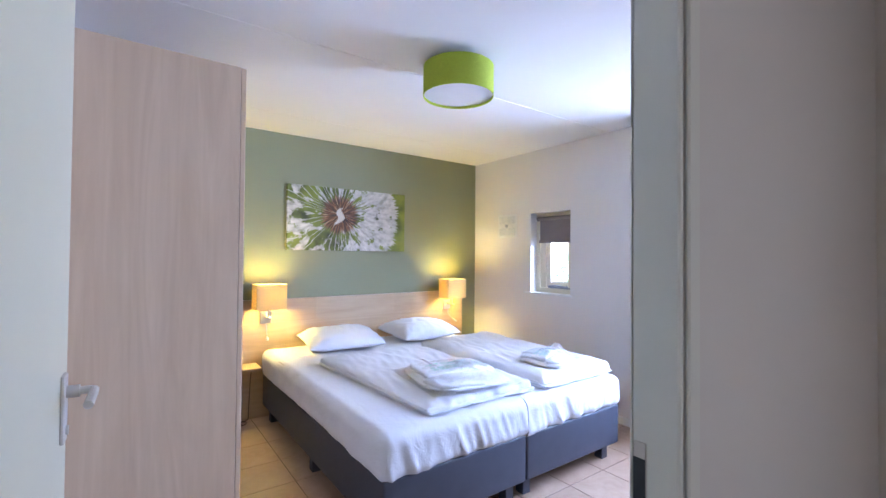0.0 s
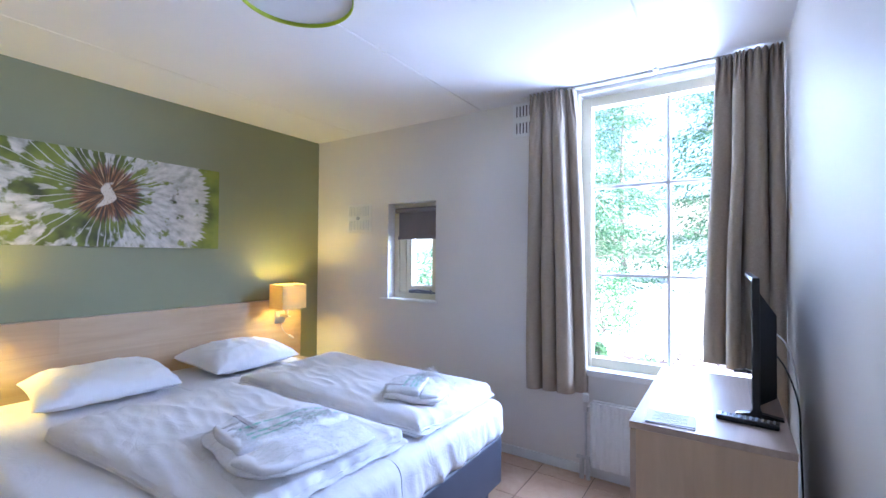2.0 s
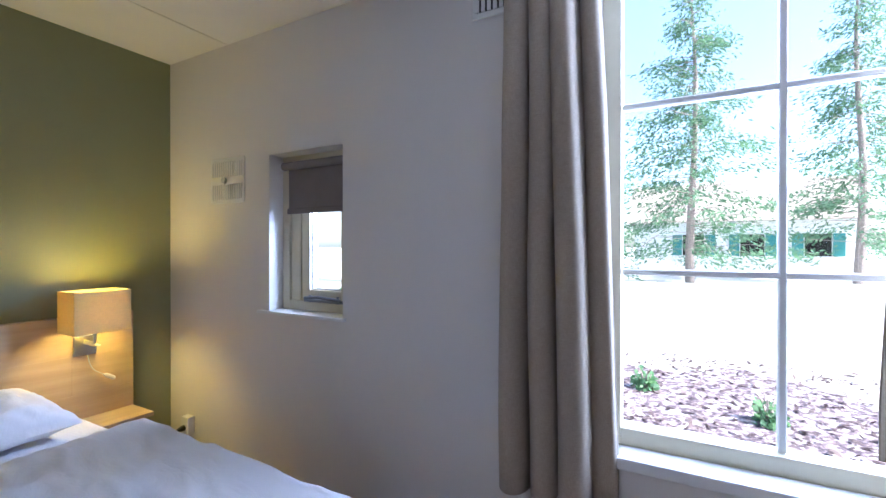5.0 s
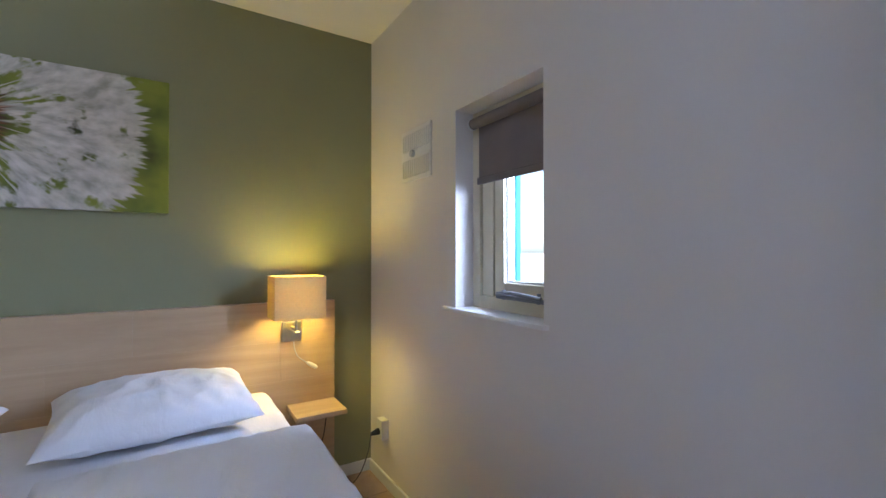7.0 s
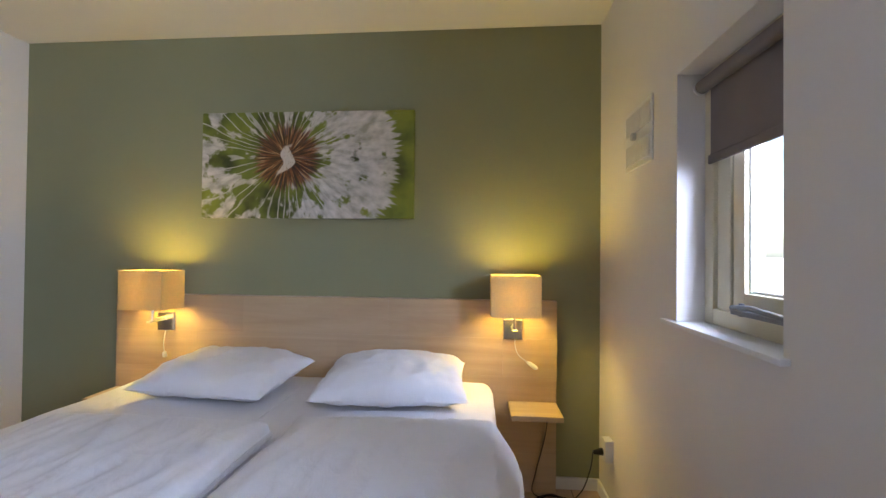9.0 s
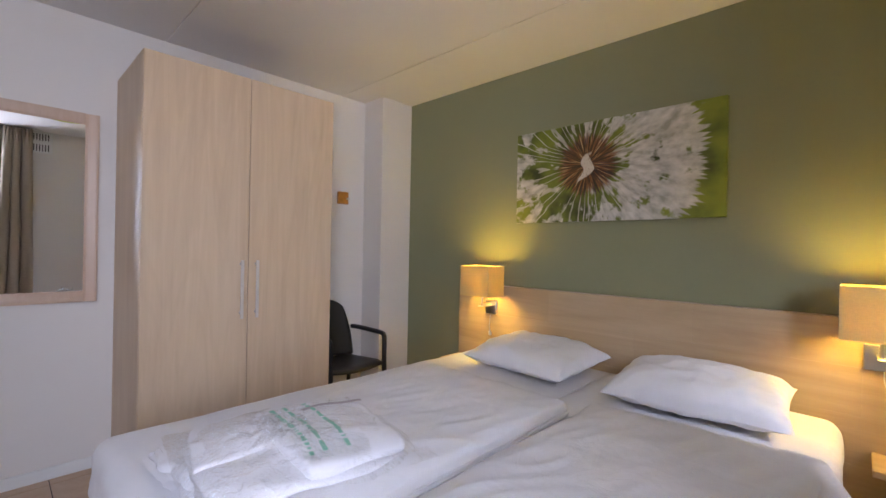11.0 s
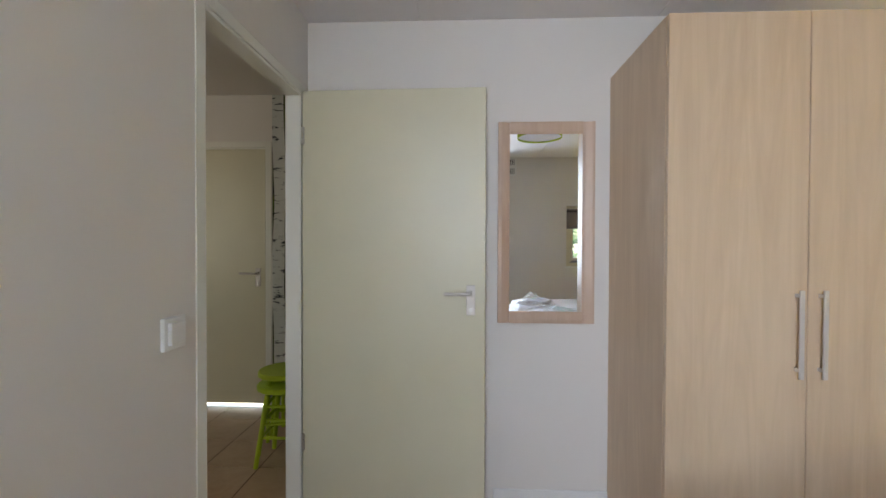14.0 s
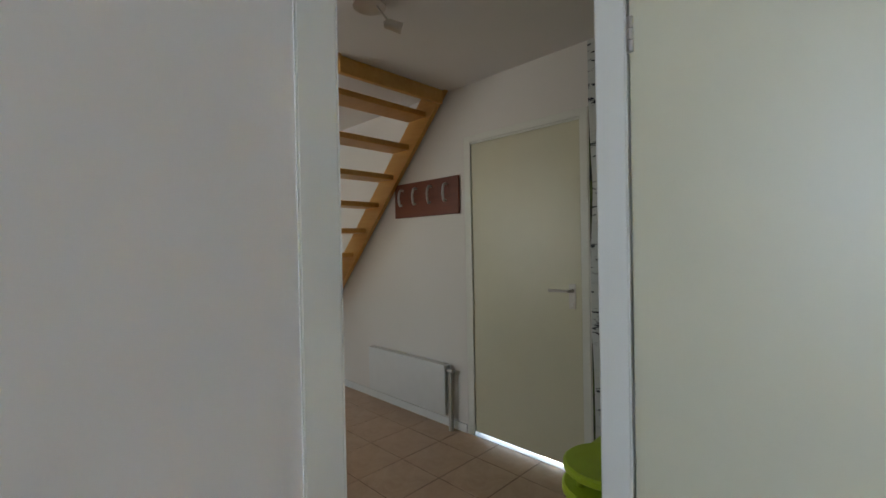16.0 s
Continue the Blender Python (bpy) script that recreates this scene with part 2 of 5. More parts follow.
def tile_mat():
    m, nt, b = material("ceramic_tile_terracotta_beige")
    info = nt.nodes.new("ShaderNodeObjectInfo")
    cl = noise_tex(nt, 7, 5, 0.65, dist=0.8)
    fine = noise_tex(nt, 60, 4)
    c = ramp(nt, [(0.25, (0.42, 0.27, 0.165)), (0.5, (0.53, 0.375, 0.255)), (0.75, (0.62, 0.47, 0.35))], cl)
    c = mixc(nt, calc(nt, "MULTIPLY", fine, 0.25), c, (0.36, 0.23, 0.15))
    c = mixc(nt, calc(nt, "MULTIPLY", info.outputs["Random"], 0.4), c, (0.50, 0.33, 0.21))
    nt.links.new(c, b.inputs["Base Color"])
    nt.links.new(ramp(nt, [(0.3, (0.28,) * 3), (0.7, (0.42,) * 3)], cl), b.inputs["Roughness"])
    bump(nt, b, calc(nt, "ADD", cl, calc(nt, "MULTIPLY", fine, 0.3)), 0.2, 0.003)
    return m


def mirror_mat():
    m, nt, b = material("mirror_glass")
    b.inputs["Base Color"].default_value = (0.88, 0.90, 0.89, 1)
    b.inputs["Metallic"].default_value, b.inputs["Roughness"].default_value = 1.0, 0.01
    return m


def dandelion():
    """Print on canvas: seed head of a dandelion, white tufts round a rust-brown heart on olive green."""
    m, nt, b = material("canvas_print_dandelion")
    tc = nt.nodes.new("ShaderNodeTexCoord")
    sep = nt.nodes.new("ShaderNodeSeparateXYZ")
    nt.links.new(tc.outputs["Object"], sep.inputs[0])
    dx, dz = calc(nt, "SUBTRACT", sep.outputs[0], -0.105), calc(nt, "SUBTRACT", sep.outputs[2], 0.335)
    r = calc(nt, "SQRT", calc(nt, "ADD", calc(nt, "MULTIPLY", dx, dx), calc(nt, "MULTIPLY", dz, dz)))
    a = calc(nt, "ARCTAN2", dz, dx)
    ca, sa = calc(nt, "DIVIDE", dx, calc(nt, "MAXIMUM", r, 0.001)), calc(nt, "DIVIDE", dz, calc(nt, "MAXIMUM", r, 0.001))

    def polar(k, kr, off, detail=3.0):
        v = nt.nodes.new("ShaderNodeCombineXYZ")
        nt.links.new(calc(nt, "MULTIPLY", ca, k), v.inputs[0])
        nt.links.new(calc(nt, "MULTIPLY", sa, k), v.inputs[1])
        nt.links.new(calc(nt, "ADD", calc(nt, "MULTIPLY", r, kr), off), v.inputs[2])
        t = nt.nodes.new("ShaderNodeTexNoise")
        t.inputs["Scale"].default_value, t.inputs["Detail"].default_value = 1.0, detail
        nt.links.new(v.outputs[0], t.inputs["Vector"])
        return t.outputs["Fac"]

    def step(x, lo, hi):
        n = nt.nodes.new("ShaderNodeMapRange")
        n.interpolation_type = "SMOOTHSTEP"
        nt.links.new(x, n.inputs[0])
        n.inputs[1].default_value, n.inputs[2].default_value = lo, hi
        return n.outputs[0]

    fine, mid = polar(17, 9, 0), polar(7.5, 6, 5)
    blotch = noise_tex(nt, 5, 3, 0.5)
    lowlight = step(calc(nt, "SUBTRACT", sep.outputs[0], calc(nt, "MULTIPLY", sep.outputs[2], 0.55)), 0.05, 0.55)
    shade = calc(nt, "ADD", calc(nt, "MULTIPLY", blotch, 1.0), calc(nt, "MULTIPLY", lowlight, 0.14))
    green = ramp(nt, [(0.36, (0.035, 0.045, 0.006)), (0.52, (0.14, 0.175, 0.018)), (0.68, (0.22, 0.26, 0.025))], shade)
    white = ramp(nt, [(0.3, (0.34, 0.33, 0.28)), (0.55, (0.60, 0.57, 0.52)), (0.7, (0.72, 0.68, 0.64))], polar(12, 14, 21, 4))
    # ragged rim of the seed head, then soft tufts, then thin spokes
    ragged = calc(nt, "ADD", r, calc(nt, "MULTIPLY", calc(nt, "SUBTRACT", polar(34, 1, 2, 2), 0.5), 0.20))
    edge = step(ragged, 0.625, 0.60)
    side = calc(nt, "ADD", calc(nt, "MULTIPLY", ca, 0.06), calc(nt, "MULTIPLY", calc(nt, "ABSOLUTE", sa), -0.015))
    soft = calc(nt, "ADD", calc(nt, "MULTIPLY", polar(4.5, 9, 3), 0.75), calc(nt, "MULTIPLY", noise_tex(nt, 13, 3), 0.25))
    reach = calc(nt, "ADD", calc(nt, "MULTIPLY", calc(nt, "MINIMUM", r, 0.42), 0.62), side)
    tuft = step(calc(nt, "ADD", soft, reach), 0.655, 0.725)
    spoke = calc(nt, "SINE", calc(nt, "ADD", calc(nt, "MULTIPLY", a, 37.0), calc(nt, "MULTIPLY", polar(2.2, 2, 9), 34.0)))
    thread = calc(nt, "MULTIPLY", step(spoke, 0.72, 0.97), step(r, 0.10, 0.16))
    whiteness = calc(nt, "MAXIMUM", calc(nt, "MULTIPLY", thread, 0.75), calc(nt, "MULTIPLY", tuft, 0.96))
    c = mixc(nt, calc(nt, "MULTIPLY", whiteness, edge), green, white)
    rust = ramp(nt, [(0.38, (0.025, 0.008, 0.004)), (0.50, (0.10, 0.028, 0.008)), (0.60, (0.27, 0.10, 0.03)), (0.68, (0.48, 0.34, 0.18))], fine)
    near = calc(nt, "ADD", r, calc(nt, "MULTIPLY", calc(nt, "SUBTRACT", polar(15, 2, 14), 0.5), 0.16))
    c = mixc(nt, calc(nt, "MULTIPLY", step(near, 0.200, 0.150), 0.92), c, rust)
    # pale hollow of the heart: a crook leaning down to the left
    bend = calc(nt, "ADD", dx, calc(nt, "ADD", calc(nt, "MULTIPLY", dz, -0.35), calc(nt, "MULTIPLY", calc(nt, "SINE", calc(nt, "MULTIPLY", dz, 42.0)), 0.022)))
    bx, bz = calc(nt, "MULTIPLY", bend, 1.9), calc(nt, "MULTIPLY", calc(nt, "SUBTRACT", dz, -0.01), 0.85)
    oval = calc(nt, "SQRT", calc(nt, "ADD", calc(nt, "MULTIPLY", bx, bx), calc(nt, "MULTIPLY", bz, bz)))
    oval = calc(nt, "ADD", oval, calc(nt, "MULTIPLY", calc(nt, "SUBTRACT", noise_tex(nt, 28, 3), 0.5), 0.06))
    core = step(oval, 0.074, 0.060)
    c = mixc(nt, core, c, ramp(nt, [(0.32, (0.36, 0.27, 0.16)), (0.44, (0.62, 0.56, 0.47))], noise_tex(nt, 90, 2)))
    nt.links.new(c, b.inputs["Base Color"])
    b.inputs["Roughness"].default_value = 0.6
    bump(nt, b, noise_tex(nt, 700, 2), 0.1, 0.0005)
    return m


def birch():
    """Wallpaper of birch trunks: pale bark with dark cross marks, green gaps."""
    m, nt, b = material("wallpaper_birch")
    tc = nt.nodes.new("ShaderNodeTexCoord")
    sep = nt.nodes.new("ShaderNodeSeparateXYZ")
    nt.links.new(tc.outputs["Object"], sep.inputs[0])
    w = noise_tex(nt, 1.0, 2, 0.5, (1, 1.2, 0.8))
    u = calc(nt, "FRACT", calc(nt, "ADD", calc(nt, "MULTIPLY", sep.outputs[1], 6.0), calc(nt, "MULTIPLY", w, 0.8)))
    trunk = calc(nt, "LESS_THAN", calc(nt, "ABSOLUTE", calc(nt, "SUBTRACT", u, 0.5)), 0.28)
    marks = noise_tex(nt, 1.0, 4, 0.6, (10, 10, 42), dist=0.5)
    bark = ramp(nt, [(0.50, (0.55, 0.57, 0.55)), (0.60, (0.50, 0.52, 0.50)), (0.63, (0.015, 0.02, 0.03))], marks)
    gap = ramp(nt, [(0.4, (0.015, 0.02, 0.012)), (0.6, (0.07, 0.10, 0.02))], noise_tex(nt, 14, 4))
    nt.links.new(mixc(nt, trunk, gap, bark), b.inputs["Base Color"])
    b.inputs["Roughness"].default_value = 0.7
    return m


def foliage(name, dark, light):
    m, nt, b = material(name)
    g = nt.nodes.new("ShaderNodeNewGeometry")
    c = ramp(nt, [(0.0, dark), (1.0, light)], g.outputs["Random Per Island"])
    nt.links.new(c, b.inputs["Base Color"])
    b.inputs["Roughness"].default_value = 0.6
    tr = nt.nodes.new("ShaderNodeBsdfTranslucent")
    nt.links.new(c, tr.inputs[0])
    mx = nt.nodes.new("ShaderNodeMixShader")
    mx.inputs[0].default_value = 0.5
    nt.links.new(b.outputs[0], mx.inputs[1])
    nt.links.new(tr.outputs[0], mx.inputs[2])
    nt.links.new(mx.outputs[0], nt.nodes["Material Output"].inputs[0])
    return m


def ground_mat():
    m, nt, b = material("ground_sand_and_litter")
    g = nt.nodes.new("ShaderNodeNewGeometry")
    sep = nt.nodes.new("ShaderNodeSeparateXYZ")
    nt.links.new(g.outputs["Position"], sep.inputs[0])
    big = noise_tex(nt, 0.8, 4, 0.6)
    fine = noise_tex(nt, 14, 5, 0.7)
    sand = ramp(nt, [(0.3, (0.40, 0.37, 0.33)), (0.7, (0.56, 0.53, 0.48))], fine)
    litter = ramp(nt, [(0.42, (0.05, 0.035, 0.045)), (0.5, (0.17, 0.12, 0.13)), (0.62, (0.50, 0.46, 0.46))], fine)
    edge = calc(nt, "ADD", sep.outputs[0], calc(nt, "MULTIPLY", big, 3.0))
    near = calc(nt, "LESS_THAN", edge, 9.3)
    nt.links.new(mixc(nt, near, sand, litter), b.inputs["Base Color"])
    b.inputs["Roughness"].default_value = 0.95
    return m


M["cotton"] = cloth_white()
M["curtain"] = curtain_cloth()
M["shade"] = shade_cloth("shade_cream", (0.70, 0.55, 0.24), 0.20)
M["drum"] = shade_cloth("shade_lime", (0.56, 0.66, 0.06), 0.3)
M["diffuser"] = plain("diffuser_white", (0.72, 0.72, 0.74), 0.5, vary=0.02)
M["bulb"] = emitter("bulb_glow", (1.0, 0.72, 0.35), 14.0)
M["glass"] = glass("window_glass")
M["plastic"] = crinkle_plastic()
M["tile"] = tile_mat()
M["mirror"] = mirror_mat()
M["print"] = dandelion()
M["birch"] = birch()
M["screen"] = plain("screen_black_gloss", (0.008, 0.009, 0.011), 0.06, vary=0.0)
M["needles"] = foliage("needles", (0.07, 0.15, 0.09), (0.16, 0.28, 0.15))
M["shrub"] = foliage("shrub_leaves", (0.06, 0.15, 0.07), (0.16, 0.30, 0.13))
M["bark"] = plain("bark", (0.30, 0.24, 0.21), 0.95, vary=0.3, scale=20, bumps=0.8, bscale=12)
M["ground"] = ground_mat()
M["litter"] = foliage("leaf_litter", (0.05, 0.03, 0.035), (0.28, 0.21, 0.20))


# ---- making parts ----
def thing(name, base, label, category, group=""):
    ob = new(name)
    ob.location, ob.empty_display_size = base, 0.05
    return tagged(ob, label, category, group)


def base_of(ob):
    while ob and ob.parent:
        ob = ob.parent
    return Vector(ob.location) if ob else Vector((0, 0, 0))


def part(name, bm, mat, parent=None, label="", smooth=False, kind="", category=""):
    """One mesh from a bmesh whose points are in the world's metres."""
    me = bpy.data.meshes.new(name)
    off = base_of(parent)
    if off.length:
        bmesh.ops.translate(bm, verts=bm.verts, vec=-off)
    bmesh.ops.recalc_face_normals(bm, faces=bm.faces)
    bm.to_mesh(me)
    bm.free()
    me.materials.append(M[mat] if isinstance(mat, str) else mat)
    if smooth:
        me.polygons.foreach_set("use_smooth", [True] * len(me.polygons))
        me.set_sharp_from_angle(angle=radians(35))
    ob = new(name, me)
    ob.parent = parent
    return tagged(ob, label, category, kind=kind)


def add_box(bm, x0, x1, y0, y1, z0, z1, bevel=0.0, seg=2):
    vs = [bm.verts.new((x, y, z)) for x in (x0, x1) for y in (y0, y1) for z in (z0, z1)]
    fs = [bm.faces.new([vs[i] for i in f]) for f in ((0, 1, 3, 2), (4, 6, 7, 5), (0, 4, 5, 1), (2, 3, 7, 6), (0, 2, 6, 4), (1, 5, 7, 3))]
    if bevel:
        edges = list({e for f in fs for e in f.edges})
        bmesh.ops.bevel(bm, geom=edges, offset=bevel, segments=seg, profile=0.6, affect="EDGES")
    return bm


def box(name, x0, x1, y0, y1, z0, z1, mat, parent=None, bevel=0.002, label="", seg=1, kind="", category=""):
    bm = add_box(bmesh.new(), x0, x1, y0, y1, z0, z1, bevel, seg)
    return part(name, bm, mat, parent, label, kind=kind, category=category, smooth=bevel > 0.004)


def tube(bm, pts, r, seg=8, caps=True):
    """A round bar along points; r one radius or one a point."""
    pts = [Vector(p) for p in pts]
    rings, side = [], None
    for i, p in enumerate(pts):
        d = (pts[min(i + 1, len(pts) - 1)] - pts[max(i - 1, 0)]).normalized()
        if side is None:
            side = d.orthogonal().normalized()
        side = (side - d * side.dot(d)).normalized()
        up = d.cross(side)
        rr = r[i] if isinstance(r, (list, tuple)) else r
        rings.append([bm.verts.new(p + (side * math.cos(k * math.tau / seg) + up * math.sin(k * math.tau / seg)) * rr) for k in range(seg)])
    for a, b in zip(rings, rings[1:]):
        for k in range(seg):
            bm.faces.new((a[k], a[(k + 1) % seg], b[(k + 1) % seg], b[k]))
    if caps:
        bm.faces.new(rings[0][::-1])
        bm.faces.new(rings[-1])
    return bm


def curve_pts(pts, n=6):
    """A smooth line through points (Catmull-Rom)."""
    p = [Vector(q) for q in pts]
    p = [p[0] * 2 - p[1]] + p + [p[-1] * 2 - p[-2]]
    out = []
    for i in range(1, len(p) - 2):
        for k in range(n):
            t = k / n
            out.append(0.5 * ((2 * p[i]) + (p[i + 1] - p[i - 1]) * t + (2 * p[i - 1] - 5 * p[i] + 4 * p[i + 1] - p[i + 2]) * t * t + (3 * p[i] - p[i - 1] - 3 * p[i + 1] + p[i + 2]) * t ** 3))
    return out + [p[-2]]


def prism(bm, outline, axis, a, b):
    """Push a flat outline along an axis from a to b; the outline gives the two other coordinates."""
    def at(p, v):
        q = list(p)
        q.insert(axis, v)
        return bm.verts.new(q)
    lo, hi = [at(p, a) for p in outline], [at(p, b) for p in outline]
    n = len(outline)
    bm.faces.new(lo)
    bm.faces.new(hi[::-1])
    for i in range(n):
        bm.faces.new((lo[i], lo[(i + 1) % n], hi[(i + 1) % n], hi[i]))
    return bm


def wall_with_holes(name, axis, near, far, u0, u1, z0, z1, holes, mat):
    """A wall of thickness near..far along the axis; holes are (u0, u1, z0, z1)."""
    us = sorted({u0, u1, *[h[0] for h in holes], *[h[1] for h in holes]})
    zs = sorted({z0, z1, *[h[2] for h in holes], *[h[3] for h in holes]})
    bm = bmesh.new()
    vert = {}

    def v(i, j, s):
        if (i, j, s) not in vert:
            c = (near, far)[s]
            vert[i, j, s] = bm.verts.new((c, us[i], zs[j]) if axis == 0 else (us[i], c, zs[j]))
        return vert[i, j, s]

    def solid(i, j):
        if not (0 <= i < len(us) - 1 and 0 <= j < len(zs) - 1):
            return False
        cu, cz = (us[i] + us[i + 1]) / 2, (zs[j] + zs[j + 1]) / 2
        return not any(h[0] < cu < h[1] and h[2] < cz < h[3] for h in holes)

    for i in range(len(us) - 1):
        for j in range(len(zs) - 1):
            if not solid(i, j):
                continue
            for s in (0, 1):
                bm.faces.new((v(i, j, s), v(i + 1, j, s), v(i + 1, j + 1, s), v(i, j + 1, s)))
            for di, dj, p, q in ((-1, 0, (i, j), (i, j + 1)), (1, 0, (i + 1, j), (i + 1, j + 1)), (0, -1, (i, j), (i + 1, j)), (0, 1, (i, j + 1), (i + 1, j + 1))):
                if not solid(i + di, j + dj):
                    bm.faces.new((v(*p, 0), v(*q, 0), v(*q, 1), v(*p, 1)))
    return part(name, bm, mat, kind="structure")


# ---- the bedroom and the hall ----
W, D, C = 3.502, 3.492, 2.418
HX, HY, HC = -1.135, -4.5, 2.45      # hall: far wall, its other end, ceiling
TH = 0.074
BW = (0.04, 1.036, 0.655, 2.395)      # tall window: y0, y1, z0, z1
SW = (2.138, 2.622, 1.0, 1.792)       # small window
DR = (0.092, 0.901, 0.0, 2.03)          # doorway: x0, x1, z0, z1

wall_with_holes("wall_east", 0, W, W + 0.165, -TH, D + 0.2, -0.12, 2.7, [BW, SW], "wall")
wall_with_holes("wall_south", 1, -TH, 0.0, 0.0, W, -0.05, 2.7, [DR], "wall")
box("wall_north", -0.2, W, D, D + 0.2, -0.1, 2.7, "green", bevel=0, kind="structure")
box("wall_west", -0.10, 0.0, 0.0, D, -0.1, 2.7, "wall", bevel=0, kind="structure")
box("pillar", 0.0, 0.242, 3.185, D, 0.0, C, "wall", bevel=0.003, kind="structure")
FD = (-1.575, -0.735, 0.0, 2.045)     # far door: y0, y1
wall_with_holes("wall_hall_west", 0, HX - 0.12, HX, HY, 0.0, -0.1, 2.7, [FD], "wall")
wall_with_holes("wall_hall_south", 1, HY - 0.12, HY, HX - 0.12, 2.3, -0.1, 2.7, [], "wall")
# unseen wall; its opening is added beside the hall's fill lamp
wall_with_holes("wall_hall_east", 0, 2.2, 2.3, HY, -TH, -0.1, 2.7, [(-3.65, -2.75, 0.85, 2.15)], "wall")
box("wall_hall_north", HX, 0.0, -TH, 0.0, -0.1, 2.7, "wall", bevel=0, kind="structure")
box("wallpaper_panel", HX, HX + 0.003, -0.693, -TH, 0.0, HC, "birch", bevel=0, kind="structure")
box("wallpaper_panel_end", HX + 0.003, 0.045, -TH - 0.003, -TH, 0.0, HC, "birch", bevel=0, kind="structure")
bm = bmesh.new()
cuts = [0.0, 0.575, 1.742, 2.95, D]
for a, b in zip(cuts, cuts[1:]):
    add_box(bm, 0.0, W, a + (0.003 if a else 0), b - 0.003, C, C + 0.06, 0.002, 1)
add_box(bm, 0.0, W, 0.0, D, C + 0.008, C + 0.05)
part("ceiling", bm, "ceil", kind="structure")
box("ceiling_hall", HX, 2.2, HY, -TH, HC, HC + 0.06, "ceil", bevel=0, kind="structure")
box("roof", -1.30, W + 0.7, HY - 0.4, D + 0.5, 2.70, 2.86, "brick", bevel=0, kind="structure")
floor = box("floor", HX - 0.12, W, HY, D, -0.10, -0.004, "grout", bevel=0, kind="structure")
threshold = box("threshold", HX - 0.50, HX, FD[0], FD[1], -0.004, 0.002, "trim", bevel=0, kind="structure")

bm = bmesh.new()
T = 0.013
for x0, x1, y0, y1 in ((W - T, W, 0, D), (0, W, D - T, D), (0, T, 0.95, 1.517), (0.93, W, 0, T), (0.0, 0.242, 3.185 - T, 3.185), (0.0, T, 2.52, 3.185)):
    add_box(bm, x0, x1, y0, y1, 0.0, 0.062, 0.003, 1)
part("baseboard", bm, "trim", kind="structure")
bm = bmesh.new()
for x0, x1, y0, y1 in ((HX, HX + T, HY, -1.63), (HX, 0.04, -TH - T, -TH), (0.94, 2.2, -TH - T, -TH)):
    add_box(bm, x0, x1, y0, y1, 0.0, 0.062, 0.003, 1)
part("baseboard_hall", bm, "trim", kind="structure")


# door frames of folded steel, doors with lever handles
def steel_frame(name, axis, u0, u1, top, near, far, sign):
    """Frame round an opening; near: room side face, far: other side."""
    fr = thing(name, (u0, near, 0) if axis == 1 else (near, u0, 0), "", "")
    tagged(fr, kind="structure")

    def b(bm, ua, ub, na, nb, za, zb):
        if axis == 1:
            add_box(bm, ua, ub, min(na, nb), max(na, nb), za, zb, 0.003, 1)
        else:
            add_box(bm, min(na, nb), max(na, nb), ua, ub, za, zb, 0.003, 1)
    for nm, ua, ub in (("jamb", u0, u0 + 0.014), ("jamb", u1 - 0.014, u1)):
        bm = bmesh.new()
        b(bm, ua, ub, near, far, 0.0, top)
        lo, hi = (ua - 0.045, ub) if ua == u0 else (ua, ub + 0.035)
        b(bm, lo, hi, near, near + sign * 0.003, 0.0, top + 0.045)
        lo, hi = (ua - 0.045, ua) if ua == u0 else (ub, ub + 0.035)
        b(bm, lo, hi, far, far - sign * 0.008, 0.0, top + 0.045)
        part(nm, bm, "steel", fr)
    bm = bmesh.new()
    b(bm, u0, u1, near, far, top - 0.014, top)
    b(bm, u0, u1, near, near + sign * 0.003, top, top + 0.045)
    b(bm, u0, u1, far, far - sign * 0.008, top, top + 0.045)
    part("head", bm, "steel", fr)
    return fr


def lever(parent, x, y, z, nx, ty):
    """Lever handle on a long plate on a face that looks along x (nx = 1 or -1); ty: way the lever points."""
    h = box("handle_plate", min(x, x + nx * 0.008), max(x, x + nx * 0.008), y - 0.021, y + 0.021, z - 0.105, z + 0.038, "satin", parent, 0.002, "satin aluminium handle plate")
    bm = bmesh.new()
    tube(bm, [(x + nx * 0.006, y, z), (x + nx * 0.03, y, z)], 0.013, 12)
    tube(bm, curve_pts([(x + nx * 0.028, y, z), (x + nx * 0.052, y + ty * 0.004, z), (x + nx * 0.055, y + ty * 0.03, z), (x + nx * 0.055, y + ty * 0.125, z)], 5), 0.0085, 10)
    part("door_handle", bm, "satin", parent, "satin aluminium door lever", smooth=True)
    bm = bmesh.new()
    tube(bm, [(x + nx * 0.007, y, z - 0.08), (x + nx * 0.012, y, z - 0.08)], 0.010, 12)
    part("lock_cylinder", bm, "chrome", parent)


steel_frame("door_frame", 1, DR[0], DR[1], DR[3], 0.0, -TH, 1)
door = thing("door_1", (0.062, 0.035, 0.0), "cream painted flush door standing open along the wall beside the mirror", "door")
bm = add_box(bmesh.new(), 0.060, 0.100, 0.0075, 0.902, 0.012, 2.04, 0.003, 1)
part("door_leaf", bm, "leaf", door)
lever(door, 0.100, 0.832, 1.062, 1, -1)
box("latch", 0.068, 0.094, 0.900, 0.9035, 1.02, 1.20, "chrome", door, 0.001)
for z in (0.28, 1.78):
    bm = bmesh.new()
    for k in range(3):
        tube(bm, [(0.1035, 0.0120, z + k * 0.028), (0.1035, 0.0120, z + k * 0.028 + 0.026)], 0.0075, 10)
    part("hinge", bm, "chrome", door)
door.rotation_euler = (0, 0, radians(-1.6))
